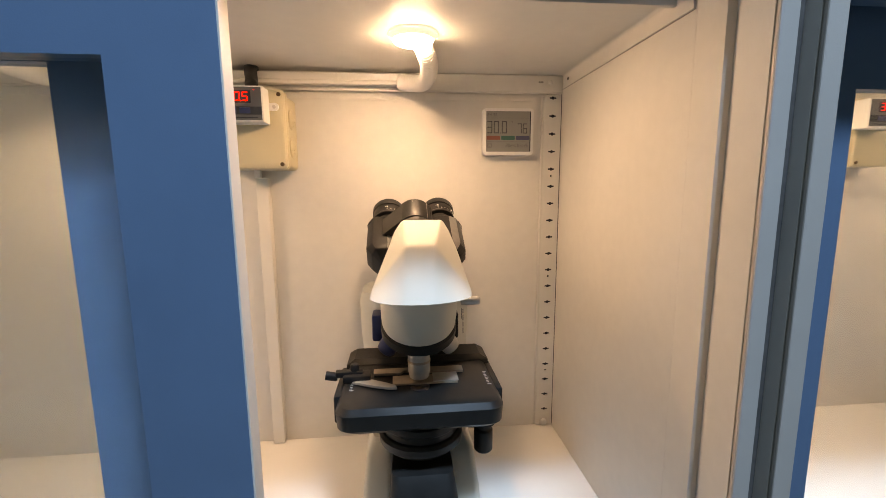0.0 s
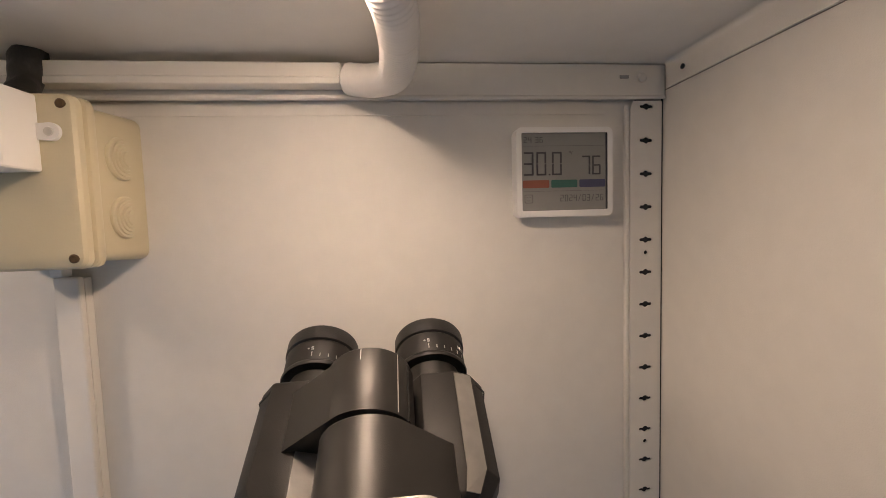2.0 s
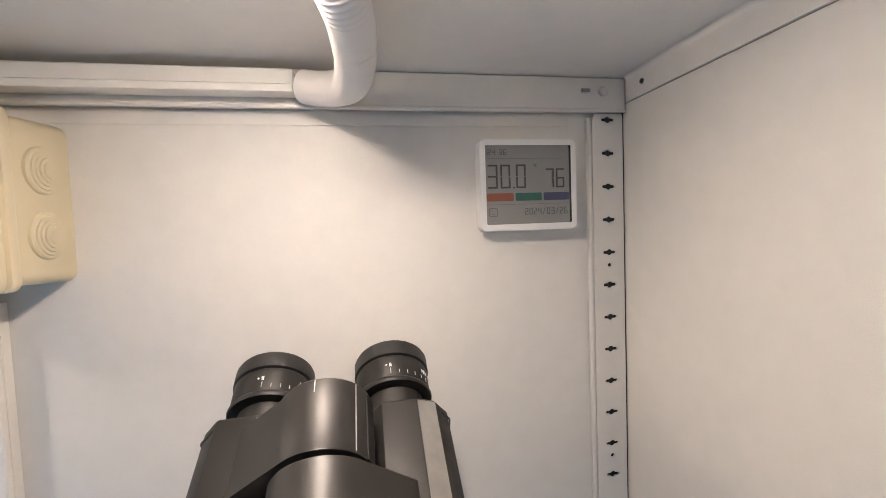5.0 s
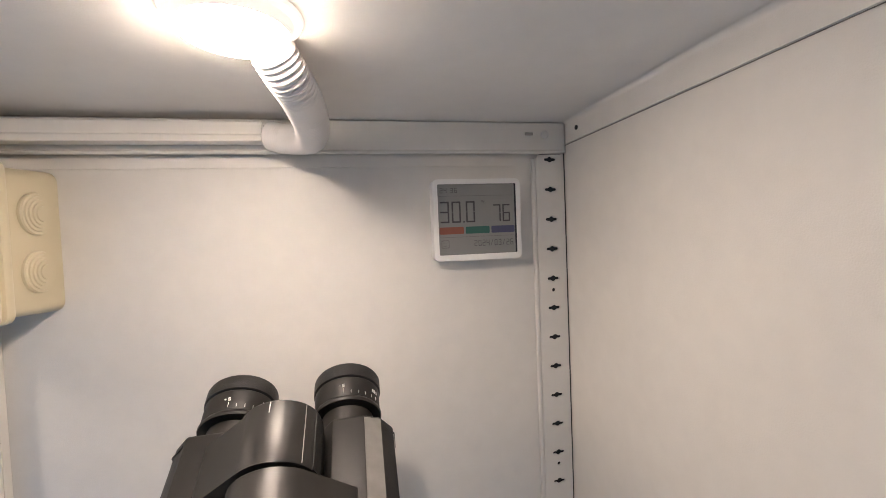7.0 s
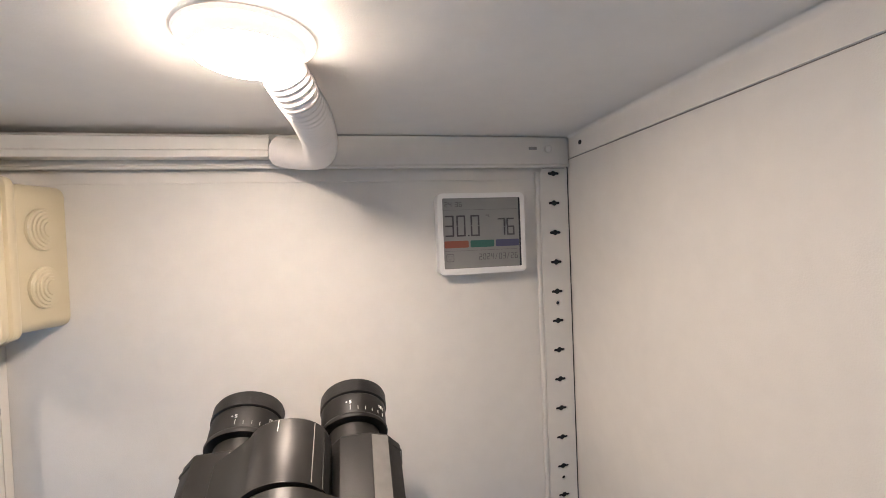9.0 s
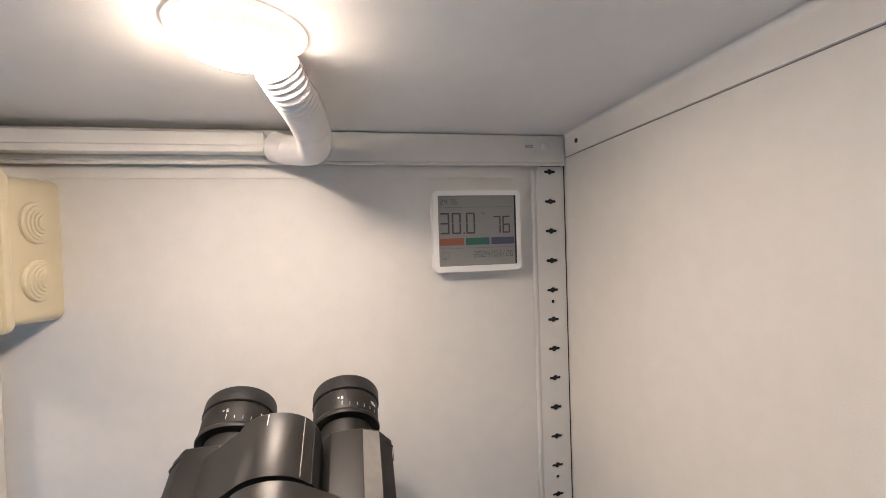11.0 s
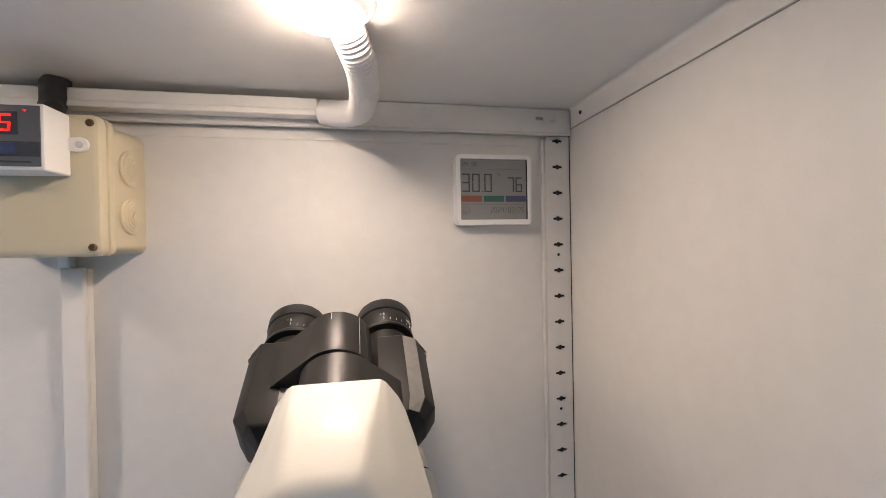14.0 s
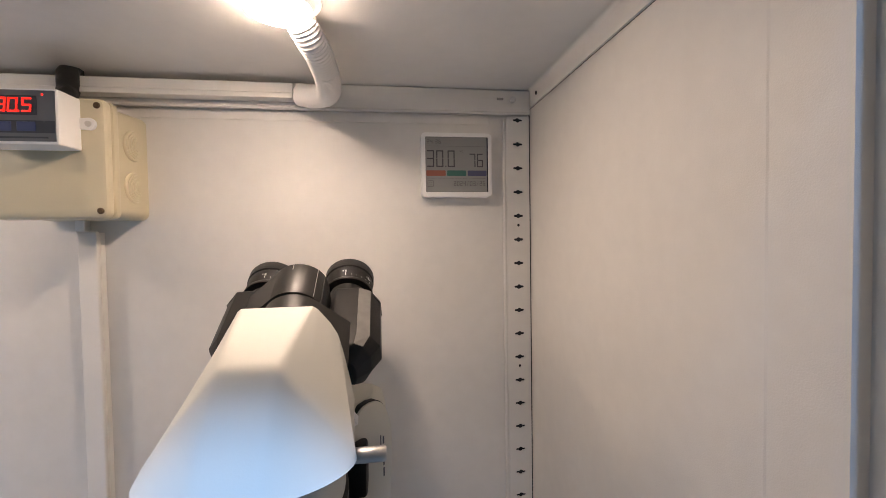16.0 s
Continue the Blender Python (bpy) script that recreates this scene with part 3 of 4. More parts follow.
    bits = [bm, box(sx0 + w * 0.58, sx0 + w * 0.586, y, ys, sz0 + h * 0.72, sz0 + h * 0.755), box(sx0 + w * 0.58, sx0 + w * 0.60, y, ys, sz0 + h * 0.75, sz0 + h * 0.756), box(sx0 + w * 0.58, sx0 + w * 0.60, y, ys, sz0 + h * 0.72, sz0 + h * 0.726)]
    sub(part("degree_sign", join(*bits), LCD_FAINT), scr)
    return ob


hygrometer(0.1975, 0.2695, 0.4226, 0.4868, 0.5915, YB)


# ---- microscope ----
def microscope():
    XC = 0.096
    ob = thing("microscope", (XC, 0.45, 0), "cream-white and black compound microscope standing on the shelf", "microscope")
    P = lambda name, bm, mat, label="", smooth=True, angle=0.6: place(part(name, bm, mat, label=label, smooth=smooth, angle=angle), ob)
    T = radians(32)
    ay, az, ny, nz = math.cos(T), math.sin(T), -math.sin(T), math.cos(T)
    # local x, u (square to the tubes), s (along the tubes) to world
    head = Matrix(((1, 0, 0, XC), (0, ny, ay, 0.5527), (0, nz, az, 0.3466), (0, 0, 0, 1)))

    def along(x, u):
        return head @ Matrix.Translation((x, u, 0))

    # base and arm
    base = [[(XC + x, y, z) for x, y in round_rect(-wd, wd, y0, y1, 0.018, 6)] for z, wd, y0, y1 in ((0.0, 0.062, 0.292, 0.572), (0.004, 0.064, 0.290, 0.574), (0.034, 0.060, 0.298, 0.570), (0.042, 0.054, 0.305, 0.565))]
    P("base", loft(base), ENAMEL)
    for s in (-1, 1):
        cheek = [[(XC + s * x, y, z) for x, y in round_rect(0.030, x1, y0, y1, 0.007, 4)] for z, x1, y0, y1 in ((0.03, 0.064, 0.388, 0.545), (0.06, 0.0615, 0.395, 0.545), (0.095, 0.058, 0.412, 0.545), (0.106, 0.052, 0.425, 0.54))]
        P("cheek", loft(cheek), ENAMEL)
    P("lamp_housing", loft([[(XC + x, y, z) for x, y in round_rect(-w, w, y0, 0.455, 0.008, 4)] for z, w, y0 in ((0.036, 0.0335, 0.330), (0.085, 0.0325, 0.345), (0.104, 0.030, 0.36))]), BLACK, "black lamp housing on the base")
    def arm_ring(z, w, y0, y1, c):
        """Section of the arm, its front corners cut off at a slant c deep."""
        raw = [(-w, y1), (-w, y0 + c), (-w + c * 0.9, y0), (w - c * 0.9, y0), (w, y0 + c), (w, y1)]
        pts = []
        for (ax, ay2), (bx2, by2), (cx2, cy2) in zip(raw[-1:] + raw[:-1], raw, raw[1:] + raw[:1]):
            for k in range(5):
                u = k / 4
                px = [bx2 + (q - bx2) * 0.22 for q in (ax, cx2)]
                py = [by2 + (q - by2) * 0.22 for q in (ay2, cy2)]
                pts.append((XC - 0.004 + px[0] * (1 - u) ** 2 + bx2 * 2 * u * (1 - u) + px[1] * u * u, py[0] * (1 - u) ** 2 + by2 * 2 * u * (1 - u) + py[1] * u * u, z))
        return pts

    arm = [arm_ring(*a) for a in ((0.04, 0.052, 0.498, 0.565, 0.014), (0.13, 0.060, 0.492, 0.556, 0.022), (0.20, 0.0655, 0.484, 0.550, 0.028), (0.238, 0.0655, 0.478, 0.546, 0.028), (0.252, 0.062, 0.478, 0.542, 0.026), (0.2575, 0.055, 0.482, 0.536, 0.022))]
    P("arm", loft(arm), ENAMEL)
    P("arm_bridge", box(XC - 0.034, XC + 0.034, 0.425, 0.50, 0.215, 0.272, 0.006, 3), ENAMEL)
    # cover plate on the slanted front corner of the arm
    def side_outline(g):
        top = [((0.0235 + g) * math.cos(a * math.pi / 14) ** 0.8 * (1 if a <= 7 else -1) if a <= 7 else -(0.0235 + g) * (-math.cos(a * math.pi / 14)) ** 0.8, 0.219 + (0.038 + g) * math.sin(a * math.pi / 14)) for a in range(15)]
        return top + [(-0.017 - g, 0.12), (0.017 + g, 0.12)]

    slant = Matrix.Translation((XC + 0.0482, 0.4925, 0)) @ Matrix.Rotation(radians(48), 4, "Z") @ Matrix(((1, 0, 0, 0), (0, 0, -1, 0), (0, 1, 0, 0), (0, 0, 0, 1)))
    side = P("arm_plate", outline_prism(side_outline(0), -0.004, 0.0026, slant, bevel=0.0009), ENAMEL, smooth=True, angle=0.4)
    sub(part("joint", outline_prism(side_outline(0.0007), -0.004, 0.0006, slant), DARK, label="thin dark joint round the plate"), side)
    for u0, u1, z0, z1 in ((0.0098, 0.0106, 0.214, 0.228), (0.0126, 0.0140, 0.220, 0.226), (0.0126, 0.0140, 0.211, 0.218), (0.0126, 0.0140, 0.203, 0.209), (0.0126, 0.0140, 0.194, 0.201)):
        mark = box(u0, u1, z0, z1, 0.0025, 0.0029)
        mark.transform(slant)
        sub(part("marking", mark, PANEL_GREY), side)
    # solid dark blocks stand for shaded recesses; the arm is not cut
    for k in (-1, 1):
        P("arm_recess_block", box(XC - 0.002 + k * 0.043 - 0.007, XC - 0.002 + k * 0.043 + 0.007, 0.460, 0.486, 0.202, 0.234, 0.003), NAVY if k < 0 else BLACK, "dark block drawn for the shaded recess beside the nosepiece")
    # nose and turret
    tilt = radians(22)

    def ring(r, yc, zc, tl, n=48):
        return [(XC + r * math.cos(2 * math.pi * i / n), yc + r * math.sin(2 * math.pi * i / n) * math.cos(tl), zc + r * math.sin(2 * math.pi * i / n) * math.sin(tl)) for i in range(n)]

    P("nose", loft([ring(0.0365, 0.401, 0.281, 0), ring(0.0385, 0.401, 0.272, 0), ring(0.0385, 0.404, 0.262, radians(5)), ring(0.0385, 0.410, 0.250, radians(14)), ring(0.038, 0.4145, 0.242, tilt), ring(0.0362, 0.4165, 0.2375, tilt), ring(0.033, 0.4175, 0.2355, tilt)]), ENAMEL)
    P("nosepiece", loft([ring(0.0370, 0.4165, 0.2395, tilt), ring(0.0392, 0.4175, 0.2365, tilt), ring(0.0390, 0.4205, 0.2285, tilt), ring(0.030, 0.423, 0.222, tilt), ring(0.02, 0.424, 0.2195, tilt)]), BLACK, "black revolving nosepiece")
    barrel = [(0.0085, 0.0), (0.0098, 0.001), (0.0108, 0.006), (0.0112, 0.007), (0.0112, 0.024), (0.0118, 0.025), (0.0118, 0.034), (0.010, 0.036), (0.010, 0.045)]
    P("objective", lathe(barrel, Matrix.Translation((XC - 0.001, 0.398, 0.1868)), 28), STEEL, "short silver objective lens", angle=0.4)
    P("colour_ring", lathe([(0.01145, 0.0), (0.0116, 0.0004), (0.0116, 0.0022), (0.01145, 0.0026)], Matrix.Translation((XC - 0.001, 0.398, 0.2035)), 28, cap=False), BRASS, "thin yellow ring on the objective")
    for ax, tx, ty in ((0.030, -38, -6), (-0.030, 38, -6)):
        P("objective", lathe([(r * 0.95, h) for r, h in barrel], Matrix.Translation((XC + ax * 1.24, 0.428, 0.203)) @ Matrix.Rotation(radians(tx), 4, "Y"), 24), STEEL if ax > 0 else NAVY, "tilted silver objective lens" if ax > 0 else "dark blue tilted objective lens", angle=0.4)
    # viewing head: a sloping roof over a rounded front, cut off square to the tubes at the back
    def hood_back(t):
        """Half outline of the back cut, from the top corner (0) to the foot (1)."""
        pts = [(0.0186, 0.3455), (0.0210, 0.3437), (0.0270, 0.3345), (0.0306, 0.3262), (0.0327, 0.3130), (0.0349, 0.2950), (0.0370, 0.2745)]
        u = t * (len(pts) - 1)
        k = min(int(u), len(pts) - 2)
        x, z = [a + (b - a) * (u - k) for a, b in zip(pts[k], pts[k + 1])]
        return x, 0.408 + (0.345 - z) * 0.625, z

    chains = []
    CREASE = 0.29          # share of the half width where the roof folds
    N, S = 72, 16
    for i in range(-S, N + S + 1):
        if 0 <= i <= N:
            a = radians(-90 + 180 * i / N)
            q = math.sin(a)
            x, y = 0.0468 * q, 0.368 - 0.032 * math.cos(a)
            fall = (abs(q) - CREASE) / (1 - CREASE)
            zf = 0.2830 + 0.0430 * min(1.0, max(0.0, 1 - 0.5 * (fall + math.sqrt(fall * fall + 0.004)) + 0.001))
            tx, ty, tz = 0.0186 * max(-1, min(1, q / CREASE)), 0.408, 0.3455
            if abs(q) > CREASE:
                bx, ty, tz = hood_back(fall * 0.45)
                tx = math.copysign(bx, q)
        else:
            k = (-i if i < 0 else i - N) / S
            sgn = -1 if i < 0 else 1
            x, y, zf = sgn * (0.0468 - 0.0098 * k * (2 - k)), 0.368 + 0.0845 * k, 0.2830 - 0.0055 * k
            bx, ty, tz = hood_back(0.45 + 0.55 * k)
            tx = sgn * bx
            zf = min(zf, tz)
        lean = 0.030 * max(0.0, (0.368 - y) / 0.032)
        low, rim, top = Vector((x, y, 0.2780 - 0.0035 * max(0.0, (y - 0.368) / 0.0845))), Vector((x * 0.985, y + lean, zf)), Vector((tx, ty, tz))
        chain = [low.lerp(Vector((0, 0.41, 0.2750)), 0.02), low + Vector((0, 0, 0.0012))]
        soft = 0.08
        a0, a1 = rim.lerp(low + Vector((0, 0, 0.0012)), soft), rim.lerp(top, soft * 0.9)
        for k in range(9):
            u = k / 8
            chain.append(a0 * (1 - u) ** 2 + rim * 2 * u * (1 - u) + a1 * u * u)
        for u in (0.25, 0.5, 0.75, 0.93, 1.0):
            chain.append(a1.lerp(top, u) + Vector((0, 0, 0.0008 * math.sin(math.pi * u))))
        # the head is turned a little on its mount
        chains.append([Vector((XC + 0.0045 - 0.085 * max(0.0, 0.408 - p.y), 0, 0)) + p for p in chain])
    bm = bmesh.new()
    grid = [[bm.verts.new(p) for p in c] for c in chains]
    for a, b in zip(grid, grid[1:]):
        for k in range(len(a) - 1):
            bm.faces.new((a[k], a[k + 1], b[k + 1], b[k]))
    bm.faces.new([c[-1] for c in grid])
    bm.faces.new([c[0] for c in grid][::-1])
    bm.faces.new(grid[0])
    bm.faces.new(grid[-1][::-1])
    bmesh.ops.remove_doubles(bm, verts=bm.verts, dist=0.00002)
    P("viewing_head", bm, ENAMEL, "cream-white sloping viewing head", angle=0.7)
    P("lever", lathe([(0.0036, 0), (0.0042, 0.001), (0.0044, 0.018), (0.0036, 0.0195), (0.0001, 0.0197)], Matrix.Translation((XC + 0.042, 0.40, 0.2642)) @ Matrix.Rotation(radians(90), 4, "Y"), 20), STEEL, "short steel locking lever")
    P("clamp_screw", lathe([(0.0001, 0), (0.004, 0.0004), (0.0052, 0.003), (0.0046, 0.006), (0.0001, 0.008)], Matrix.Translation((XC + 0.036, 0.45, 0.262)) @ Matrix.Rotation(radians(70), 4, "Y"), 20), WHITE, "small white clamp screw")
    # pivot cylinders
    P("pivot_collar", lathe([(0.0180, -0.0765), (0.0197, -0.0761), (0.0200, -0.0755), (0.0200, -0.0443), (0.0194, -0.0435), (0.0001, -0.0435)], along(0.0, 0.0283), 72), SATIN, "black satin pivot collar")
    P("pivot_barrel", lathe([(0.0208, -0.135), (0.0211, -0.0791), (0.0205, -0.0783), (0.0190, -0.0780), (0.0001, -0.0780)], along(0.001, 0.0272), 72), SATIN, "black satin pivot barrel")
    # thin pale line down the right of the collar
    split = box(-0.00018, 0.00018, -0.0001, 0.00012, -0.0752, -0.0446)
    split.transform(head @ Matrix.Translation((0.0, 0.0283, 0)) @ Matrix.Rotation(radians(-44), 4, "Z") @ Matrix.Translation((0, 0.0201, 0)))
    P("split_line", split, STEEL, "thin bright line along the collar", smooth=False)
    P("index_mark", place_mark(head), PRINT, "fine white index line", smooth=False)
    # tube housings and eyepieces
    for s in (-1, 1):
        cx = 0.0375 if s > 0 else -0.0368
        sec = [(-0.0195, -0.013), (-0.0195, 0.0110), (-0.0125, 0.0200), (0.0045, 0.0205), (0.0140, 0.0165), (0.0210, 0.0060), (0.0218, -0.0080), (0.0140, -0.0190), (-0.0125, -0.0190)]
        loops = []
        # the lower end is cut back on the outer side
        for sc, q, du, pull in ((-0.1060, 0.56, -0.003, 0.0075), (-0.1005, 0.97, -0.0005, 0.0088), (-0.0990, 1.0, 0, 0.0068), (-0.0890, 1.0, 0, 0), (-0.0395, 1.0, 0, 0), (-0.0380, 0.95, 0, 0)):
            loops.append([head @ Vector((cx + a * q - s * pull * max(0.0, s * a / 0.021), b * q + du, sc)) for a, b in sec])
        bm = loft(loops)
        bmesh.ops.bevel(bm, geom=list(bm.edges), offset=0.0006, segments=2, affect="EDGES", profile=0.5)
        house = P("tube_housing", bm, BLACK, "black prism housing of the binocular tube", smooth=True, angle=0.35)
        # facet strip in a lighter grey than the housing
        facet = []
        for sc, pull in ((-0.0990, 0.0068), (-0.0890, 0.0), (-0.0400, 0.0)):
            facet.append([head @ Vector((cx + a - s * pull * max(0.0, s * a / 0.021), b, sc)) for a, b in ((0.0050, 0.0207), (0.0139, 0.0170), (0.0134, 0.0160), (0.0046, 0.0198))])
        sub(part("facet", loft(facet), GREY_FACET, label="grey facet strip along the housing"), house)
        groove = [[head @ Vector((cx + s * (a + da), b + db, sc)) for a, b in (((0.0160, 0.0153), (0.0212, 0.0075), (0.0219, -0.006)) if s > 0 else ((0.0127, 0.0200), (0.0197, 0.0112), (0.0197, -0.006)))] for sc, da, db in ((-0.0450, 0, 0), (-0.0450, 0.0004, 0.0003), (-0.0438, 0.0004, 0.0003), (-0.0438, 0, 0))]
        bm = bmesh.new()
        vs = [[bm.verts.new(p) for p in row] for row in groove]
        for a, b in zip(vs, vs[1:]):
            for k in range(2):
                bm.faces.new((a[k], a[k + 1], b[k + 1], b[k]))
        sub(part("step_line", bm, RUBBER), house)
        # sheet that runs from the pivot to the housing
        s0, s1 = ((-0.0761, -0.0462) if s < 0 else (-0.118, -0.0787))
        pr, pu = (0.0199, 0.0283) if s < 0 else (0.0211, 0.0272)
        arc = [((0.001 if s > 0 else 0.0) + pr * math.cos(radians(a)), pu + pr * math.sin(radians(a))) for a in range(100, 47, -4)]
        web = arc + [(0.0375, 0.0210), (0.0382, 0.0198), (0.0300, -0.008), (0.004, 0.006)]
        P("wing", loft([[head @ Vector((s * a, b, sc)) for a, b in web] for sc in (s0, s1)]), SATIN, "black satin sheet joining pivot and tube", smooth=True, angle=0.3)
        if s > 0:
            P("stop_block", loft([[head @ Vector((a, b, sc)) for a, b in ((0.0160, 0.0375), (0.0186, 0.0368), (0.0208, 0.0300), (0.0208, 0.0150), (0.0140, 0.0150))] for sc in (-0.0760, -0.0465)]), BLACK, smooth=False)
        ex, eu = (0.0322 if s > 0 else -0.0317), (0.0012 if s > 0 else 0.0)
        P("eye_tube", lathe([(0.0152, -0.042), (0.0152, -0.024)], along(ex, eu), 40), SATIN, "grey metal eye tube")
        eye = P("eyepiece", lathe([(0.0160, -0.0278), (0.0200, -0.0274), (0.0205, -0.0262), (0.0203, -0.0252), (0.0198, -0.0244), (0.0194, -0.0240), (0.0197, -0.0234), (0.0199, -0.0112), (0.0195, -0.0106)], along(ex, eu), 64), BLACK, "black eyepiece with white dioptre marks")
        sub(part("eyecup", lathe([(0.0195, -0.0104), (0.0207, -0.0098), (0.0208, -0.0018), (0.0202, -0.0004), (0.0190, 0.0), (0.0155, -0.0008), (0.0140, -0.0060), (0.0001, -0.0075)], along(ex, eu), 64), RUBBER, label="black rubber eyecup", smooth=True), eye)
        rr = 0.01995
        for k in range(6):
            a = radians(94 - s * 0 - k * 13)
            long = 0.0033 if k == 0 else 0.0021
            m = along(ex, eu) @ Matrix.Rotation(a, 4, "Z") @ Matrix.Translation((rr, 0, -0.0226))
            bm = box(-0.0001, 0.0001, -0.00016, 0.00016, 0, long)
            bm.transform(m)
            sub(part("scale_mark", bm, PRINT), eye)
        for a, chars in ((97, "+5"), (36, "10X")):
            for k, ch in enumerate(chars):
                ang = radians(a - (k - 0.5) * 6.4)
                if ch == "+":
                    bm = join(box(-0.0006, 0.0006, -0.0001, 0.0001, -0.00015, 0.00015), box(-0.00015, 0.00015, -0.0001, 0.0001, -0.0006, 0.0006))
                    bm.transform(Matrix.Translation((0, 0, 0.0012)))
                elif ch == "X":
                    bm = bmesh.new()
                    for lean in (-1, 1):
                        stroke = box(-0.00016, 0.00016, -0.0001, 0.0001, -0.0011, 0.0011)
                        stroke.transform(Matrix.Rotation(radians(32 * lean), 4, "Y"))
                        bm = join(bm, stroke)
                    bm.transform(Matrix.Translation((0, 0, 0.00105)))
                else:
                    bm = digit(ch, -0.0007, 0, 0.0013, 0.0021, 0.00034, 0, 0.0)
                bm.transform(Matrix.Diagonal((-1, 1, 1, 1)))
                turn = along(ex, eu) @ Matrix.Rotation(ang + radians(90), 4, "Z") @ Matrix.Translation((0, -rr, -0.0182))
                bm.transform(turn)
                sub(part("scale_figure", bm, PRINT), eye)
    # stage
    st = [[(XC + x, y, z) for x, y in pts] for z, pts in ((0.156, round_rect(-0.074, 0.071, 0.352, 0.478, 0.014, 4)), (0.160, round_rect(-0.079, 0.076, 0.348, 0.480, 0.014, 4)), (0.1750, round_rect(-0.080, 0.077, 0.347, 0.480, 0.014, 4)), (0.1802, round_rect(-0.0758, 0.0728, 0.3512, 0.478, 0.012, 4)), (0.1815, round_rect(-0.073, 0.070, 0.3550, 0.478, 0.012, 4)))]
    P("stage", loft(st), STAGE, "black mechanical stage plate", angle=0.5)
    P("stage_rail", loft([[(XC + x, y, z) for x, y in ((-w, y0), (w, y0), (w, y1), (-w, y1))] for z, w, y0, y1 in ((0.172, 0.0795, 0.440, 0.482), (0.1825, 0.0795, 0.444, 0.481), (0.1875, 0.071, 0.449, 0.480))]), BLACK, smooth=False)
    for s in (-1, 1):
        P("stage_lug", box(XC - 0.0015 + s * 0.0795 - 0.004, XC - 0.0015 + s * 0.0795 + 0.004, 0.382, 0.450, 0.150, 0.178, 0.002), BLACK)
        for k in range(9):
            P("scale_tick", box(XC - 0.0015 + s * 0.0685, XC - 0.0015 + s * 0.0685 + (0.004 if k % 4 == 0 else 0.0025), 0.385 + k * 0.0035, 0.3856 + k * 0.0035, 0.1814, 0.1818), PRINT, smooth=False)
    P("stage_hole", lathe([(0.0001, 0.1817), (0.0085, 0.1822), (0.0100, 0.1820), (0.0105, 0.1810)], Matrix.Translation((XC - 0.001, 0.386, 0)), 32), LENS, "dark glass condenser lens in the stage opening")
    P("holder_bar", outline_prism([(XC - 0.048, 0.412), (XC - 0.020, 0.412), (XC - 0.016, 0.417), (XC + 0.006, 0.417), (XC + 0.010, 0.412), (XC + 0.046, 0.412), (XC + 0.046, 0.424), (XC - 0.048, 0.424)], 0.183, 0.1855), BRASS, "thin metal slide holder bar", smooth=False)
    P("holder_finger", outline_prism([(XC - 0.0680, 0.3965), (XC - 0.050, 0.4005), (XC - 0.036, 0.3925), (XC - 0.0255, 0.3855), (XC - 0.0235, 0.3800), (XC - 0.032, 0.3805), (XC - 0.046, 0.3855), (XC - 0.058, 0.3915)], 0.183, 0.1853), STEEL, "curved steel slide clip", smooth=False)
    P("holder_block", box(XC - 0.078, XC - 0.050, 0.398, 0.415, 0.182, 0.190, 0.002), BLACK)
    P("holder_screw", lathe([(0.004, 0), (0.0045, 0.001), (0.0045, 0.012), (0.0001, 0.0125)], Matrix.Translation((XC - 0.084, 0.408, 0.186)) @ Matrix.Rotation(radians(-80), 4, "Y"), 20), BLACK)
    P("holder_arm", box(XC - 0.0860, XC - 0.0580, 0.4035, 0.4125, 0.1862, 0.1925, 0.0015), BLACK)
    P("holder_pin", lathe([(0.0042, 0.189), (0.0046, 0.1905), (0.0046, 0.1975), (0.0036, 0.199), (0.0001, 0.1992)], Matrix.Translation((XC - 0.0665, 0.4085, 0)), 20), BLACK)
    P("slide_plate", box(XC - 0.028, XC + 0.0375, 0.390, 0.409, 0.1820, 0.1836), BRASS, "warm metal slide carrier", smooth=False)
    P("slide", box(XC + 0.013, XC + 0.0385, 0.391, 0.410, 0.1838, 0.1848), STEEL, "frosted end of a glass slide", smooth=False)
    # stage controls, condenser and focus knobs
    P("stage_knob", lathe([(0.0085, 0.097), (0.0100, 0.099), (0.0100, 0.121), (0.0085, 0.123), (0.0085, 0.127), (0.0125, 0.129), (0.0125, 0.149), (0.009, 0.157)], Matrix.Translation((XC + 0.067, 0.405, 0)), 28), BLACK, "black stage control knob", angle=0.4)
    P("stage_bracket", box(XC - 0.064, XC - 0.040, 0.39, 0.43, 0.135, 0.157, 0.003), BLACK)
    P("stage_bracket", box(XC + 0.036, XC + 0.080, 0.39, 0.43, 0.143, 0.157, 0.003), BLACK)
    P("condenser", lathe([(0.030, 0.112), (0.037, 0.114), (0.043, 0.120), (0.0435, 0.127), (0.041, 0.130), (0.039, 0.131), (0.039, 0.137), (0.041, 0.139), (0.041, 0.146), (0.036, 0.149), (0.034, 0.157)], Matrix.Translation((XC, 0.405, 0)), 48), BLACK, "black condenser with ribbed ring", angle=0.4)
    for s in (-1, 1):
        P("focus_knob", lathe([(0.020, 0), (0.0215, 0.002), (0.0215, 0.016), (0.0145, 0.018), (0.0145, 0.028), (0.0001, 0.029)], Matrix.Translation((XC + s * 0.052, 0.515, 0.085)) @ Matrix.Rotation(radians(90 * s), 4, "Y"), 36), BLACK, "black focus knob", angle=0.4)
    return ob


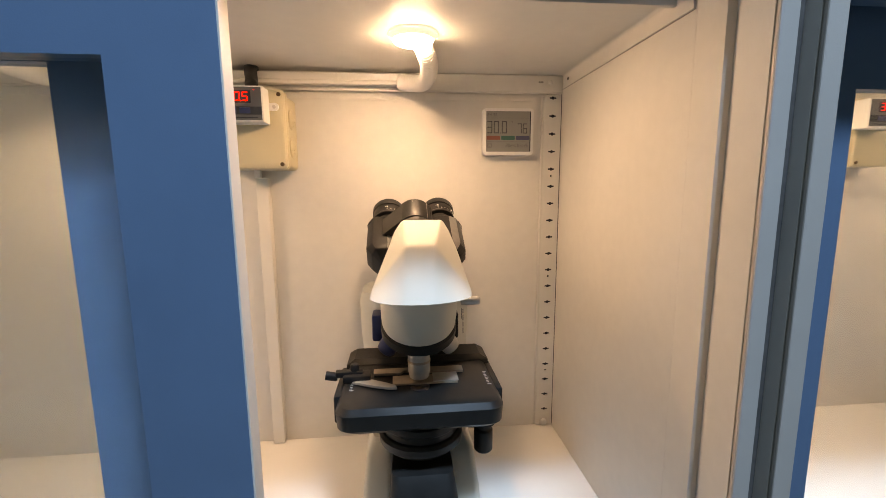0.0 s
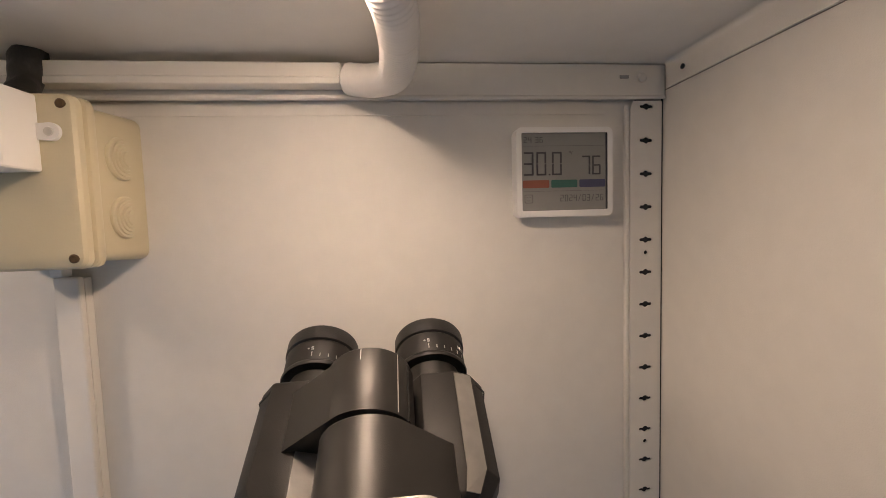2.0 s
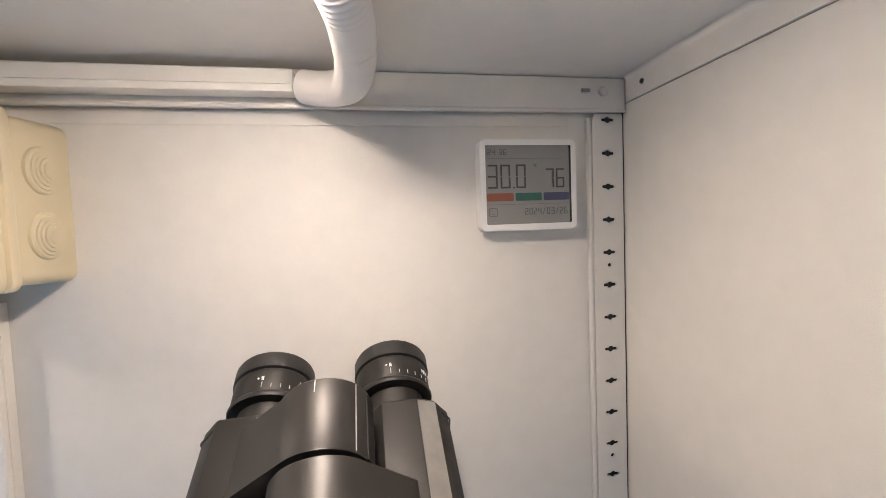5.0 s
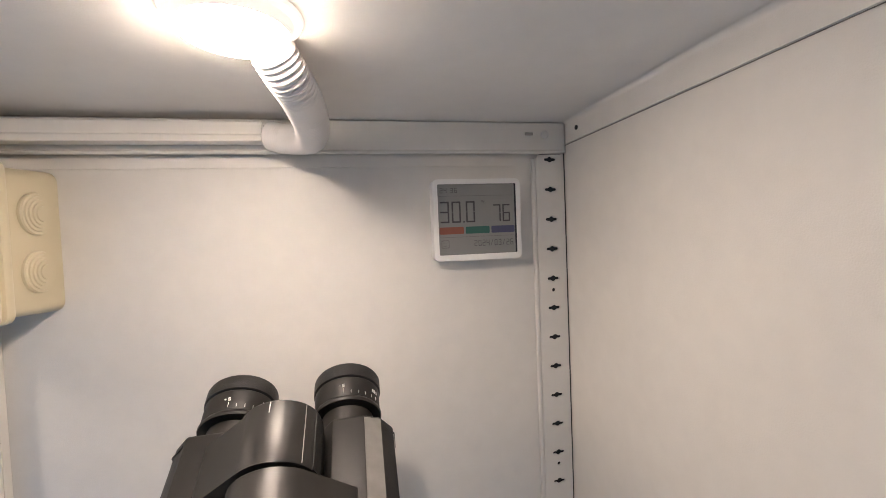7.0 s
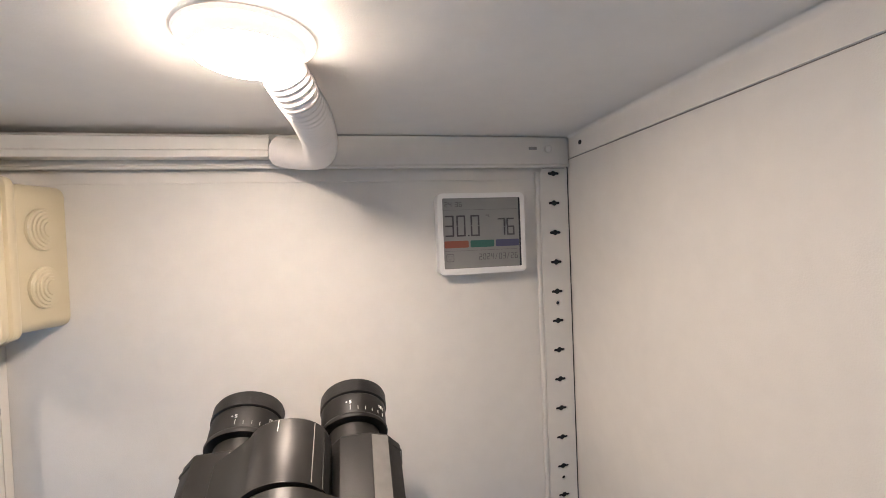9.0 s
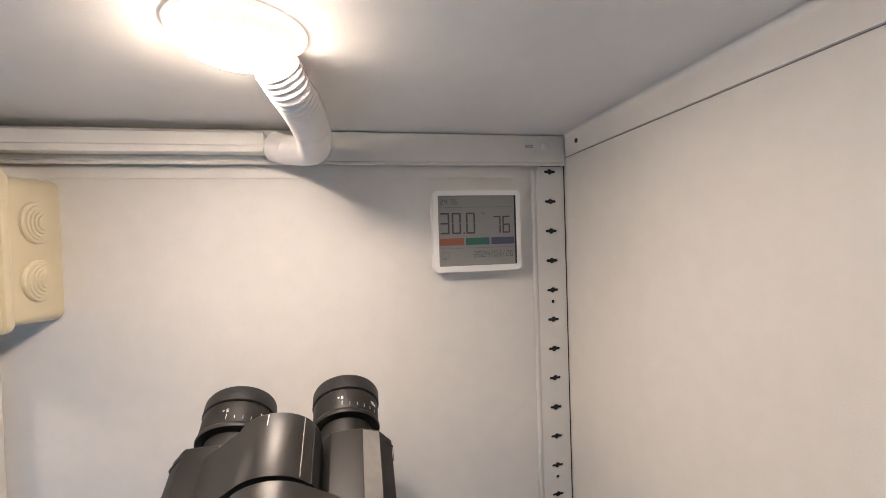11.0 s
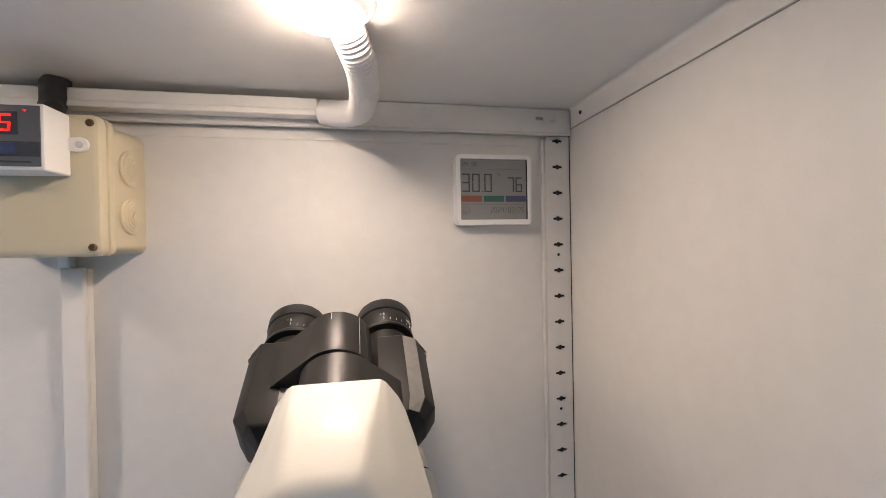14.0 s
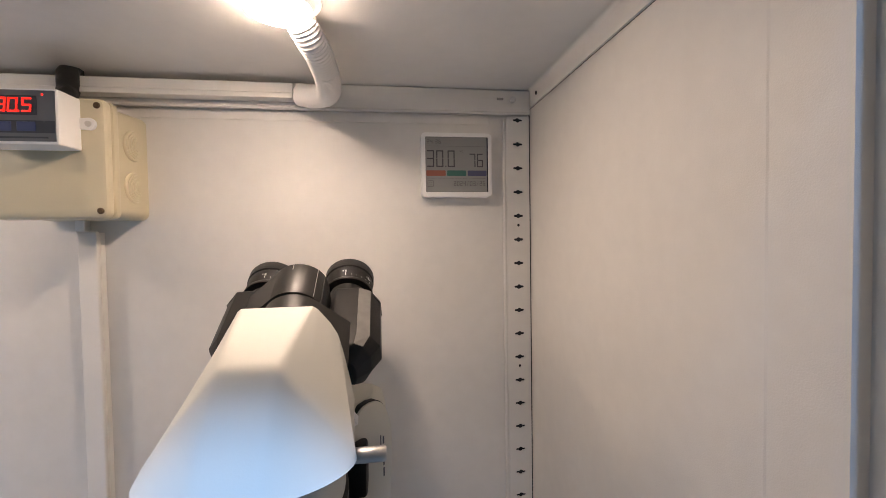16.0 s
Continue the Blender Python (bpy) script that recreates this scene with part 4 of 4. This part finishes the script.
def place_mark(head):
    bm = box(-0.0002, 0.0002, -0.0001, 0.0001, -0.0505, -0.0446)
    a = radians(98)
    bm.transform(head @ Matrix.Translation((0.0, 0.0283, 0)) @ Matrix.Rotation(a - radians(90), 4, "Z") @ Matrix.Translation((0, 0.0201, 0)))
    return bm


microscope()

# ---- room behind the camera: unseen, added to bounce light ----
for n, b in (("wall_room_back", (-2.6, 3.0, -2.6, -2.5, -1.0, 1.9)), ("wall_room_left", (-2.7, -2.6, -2.5, 0.9, -1.0, 1.9)), ("wall_room_right", (3.0, 3.1, -2.5, 0.9, -1.0, 1.9)), ("wall_room_front", (-2.6, 3.0, 0.9, 1.0, -1.0, 1.9)), ("floor_room", (-2.7, 3.1, -2.6, 1.0, -1.1, -1.0)), ("ceiling_room", (-2.7, 3.1, -2.6, 1.0, 1.9, 2.0))):
    tagged(part(n, box(*b), ROOM), "plain warm room surface, unseen, added to bounce light", "wall", kind="structure")
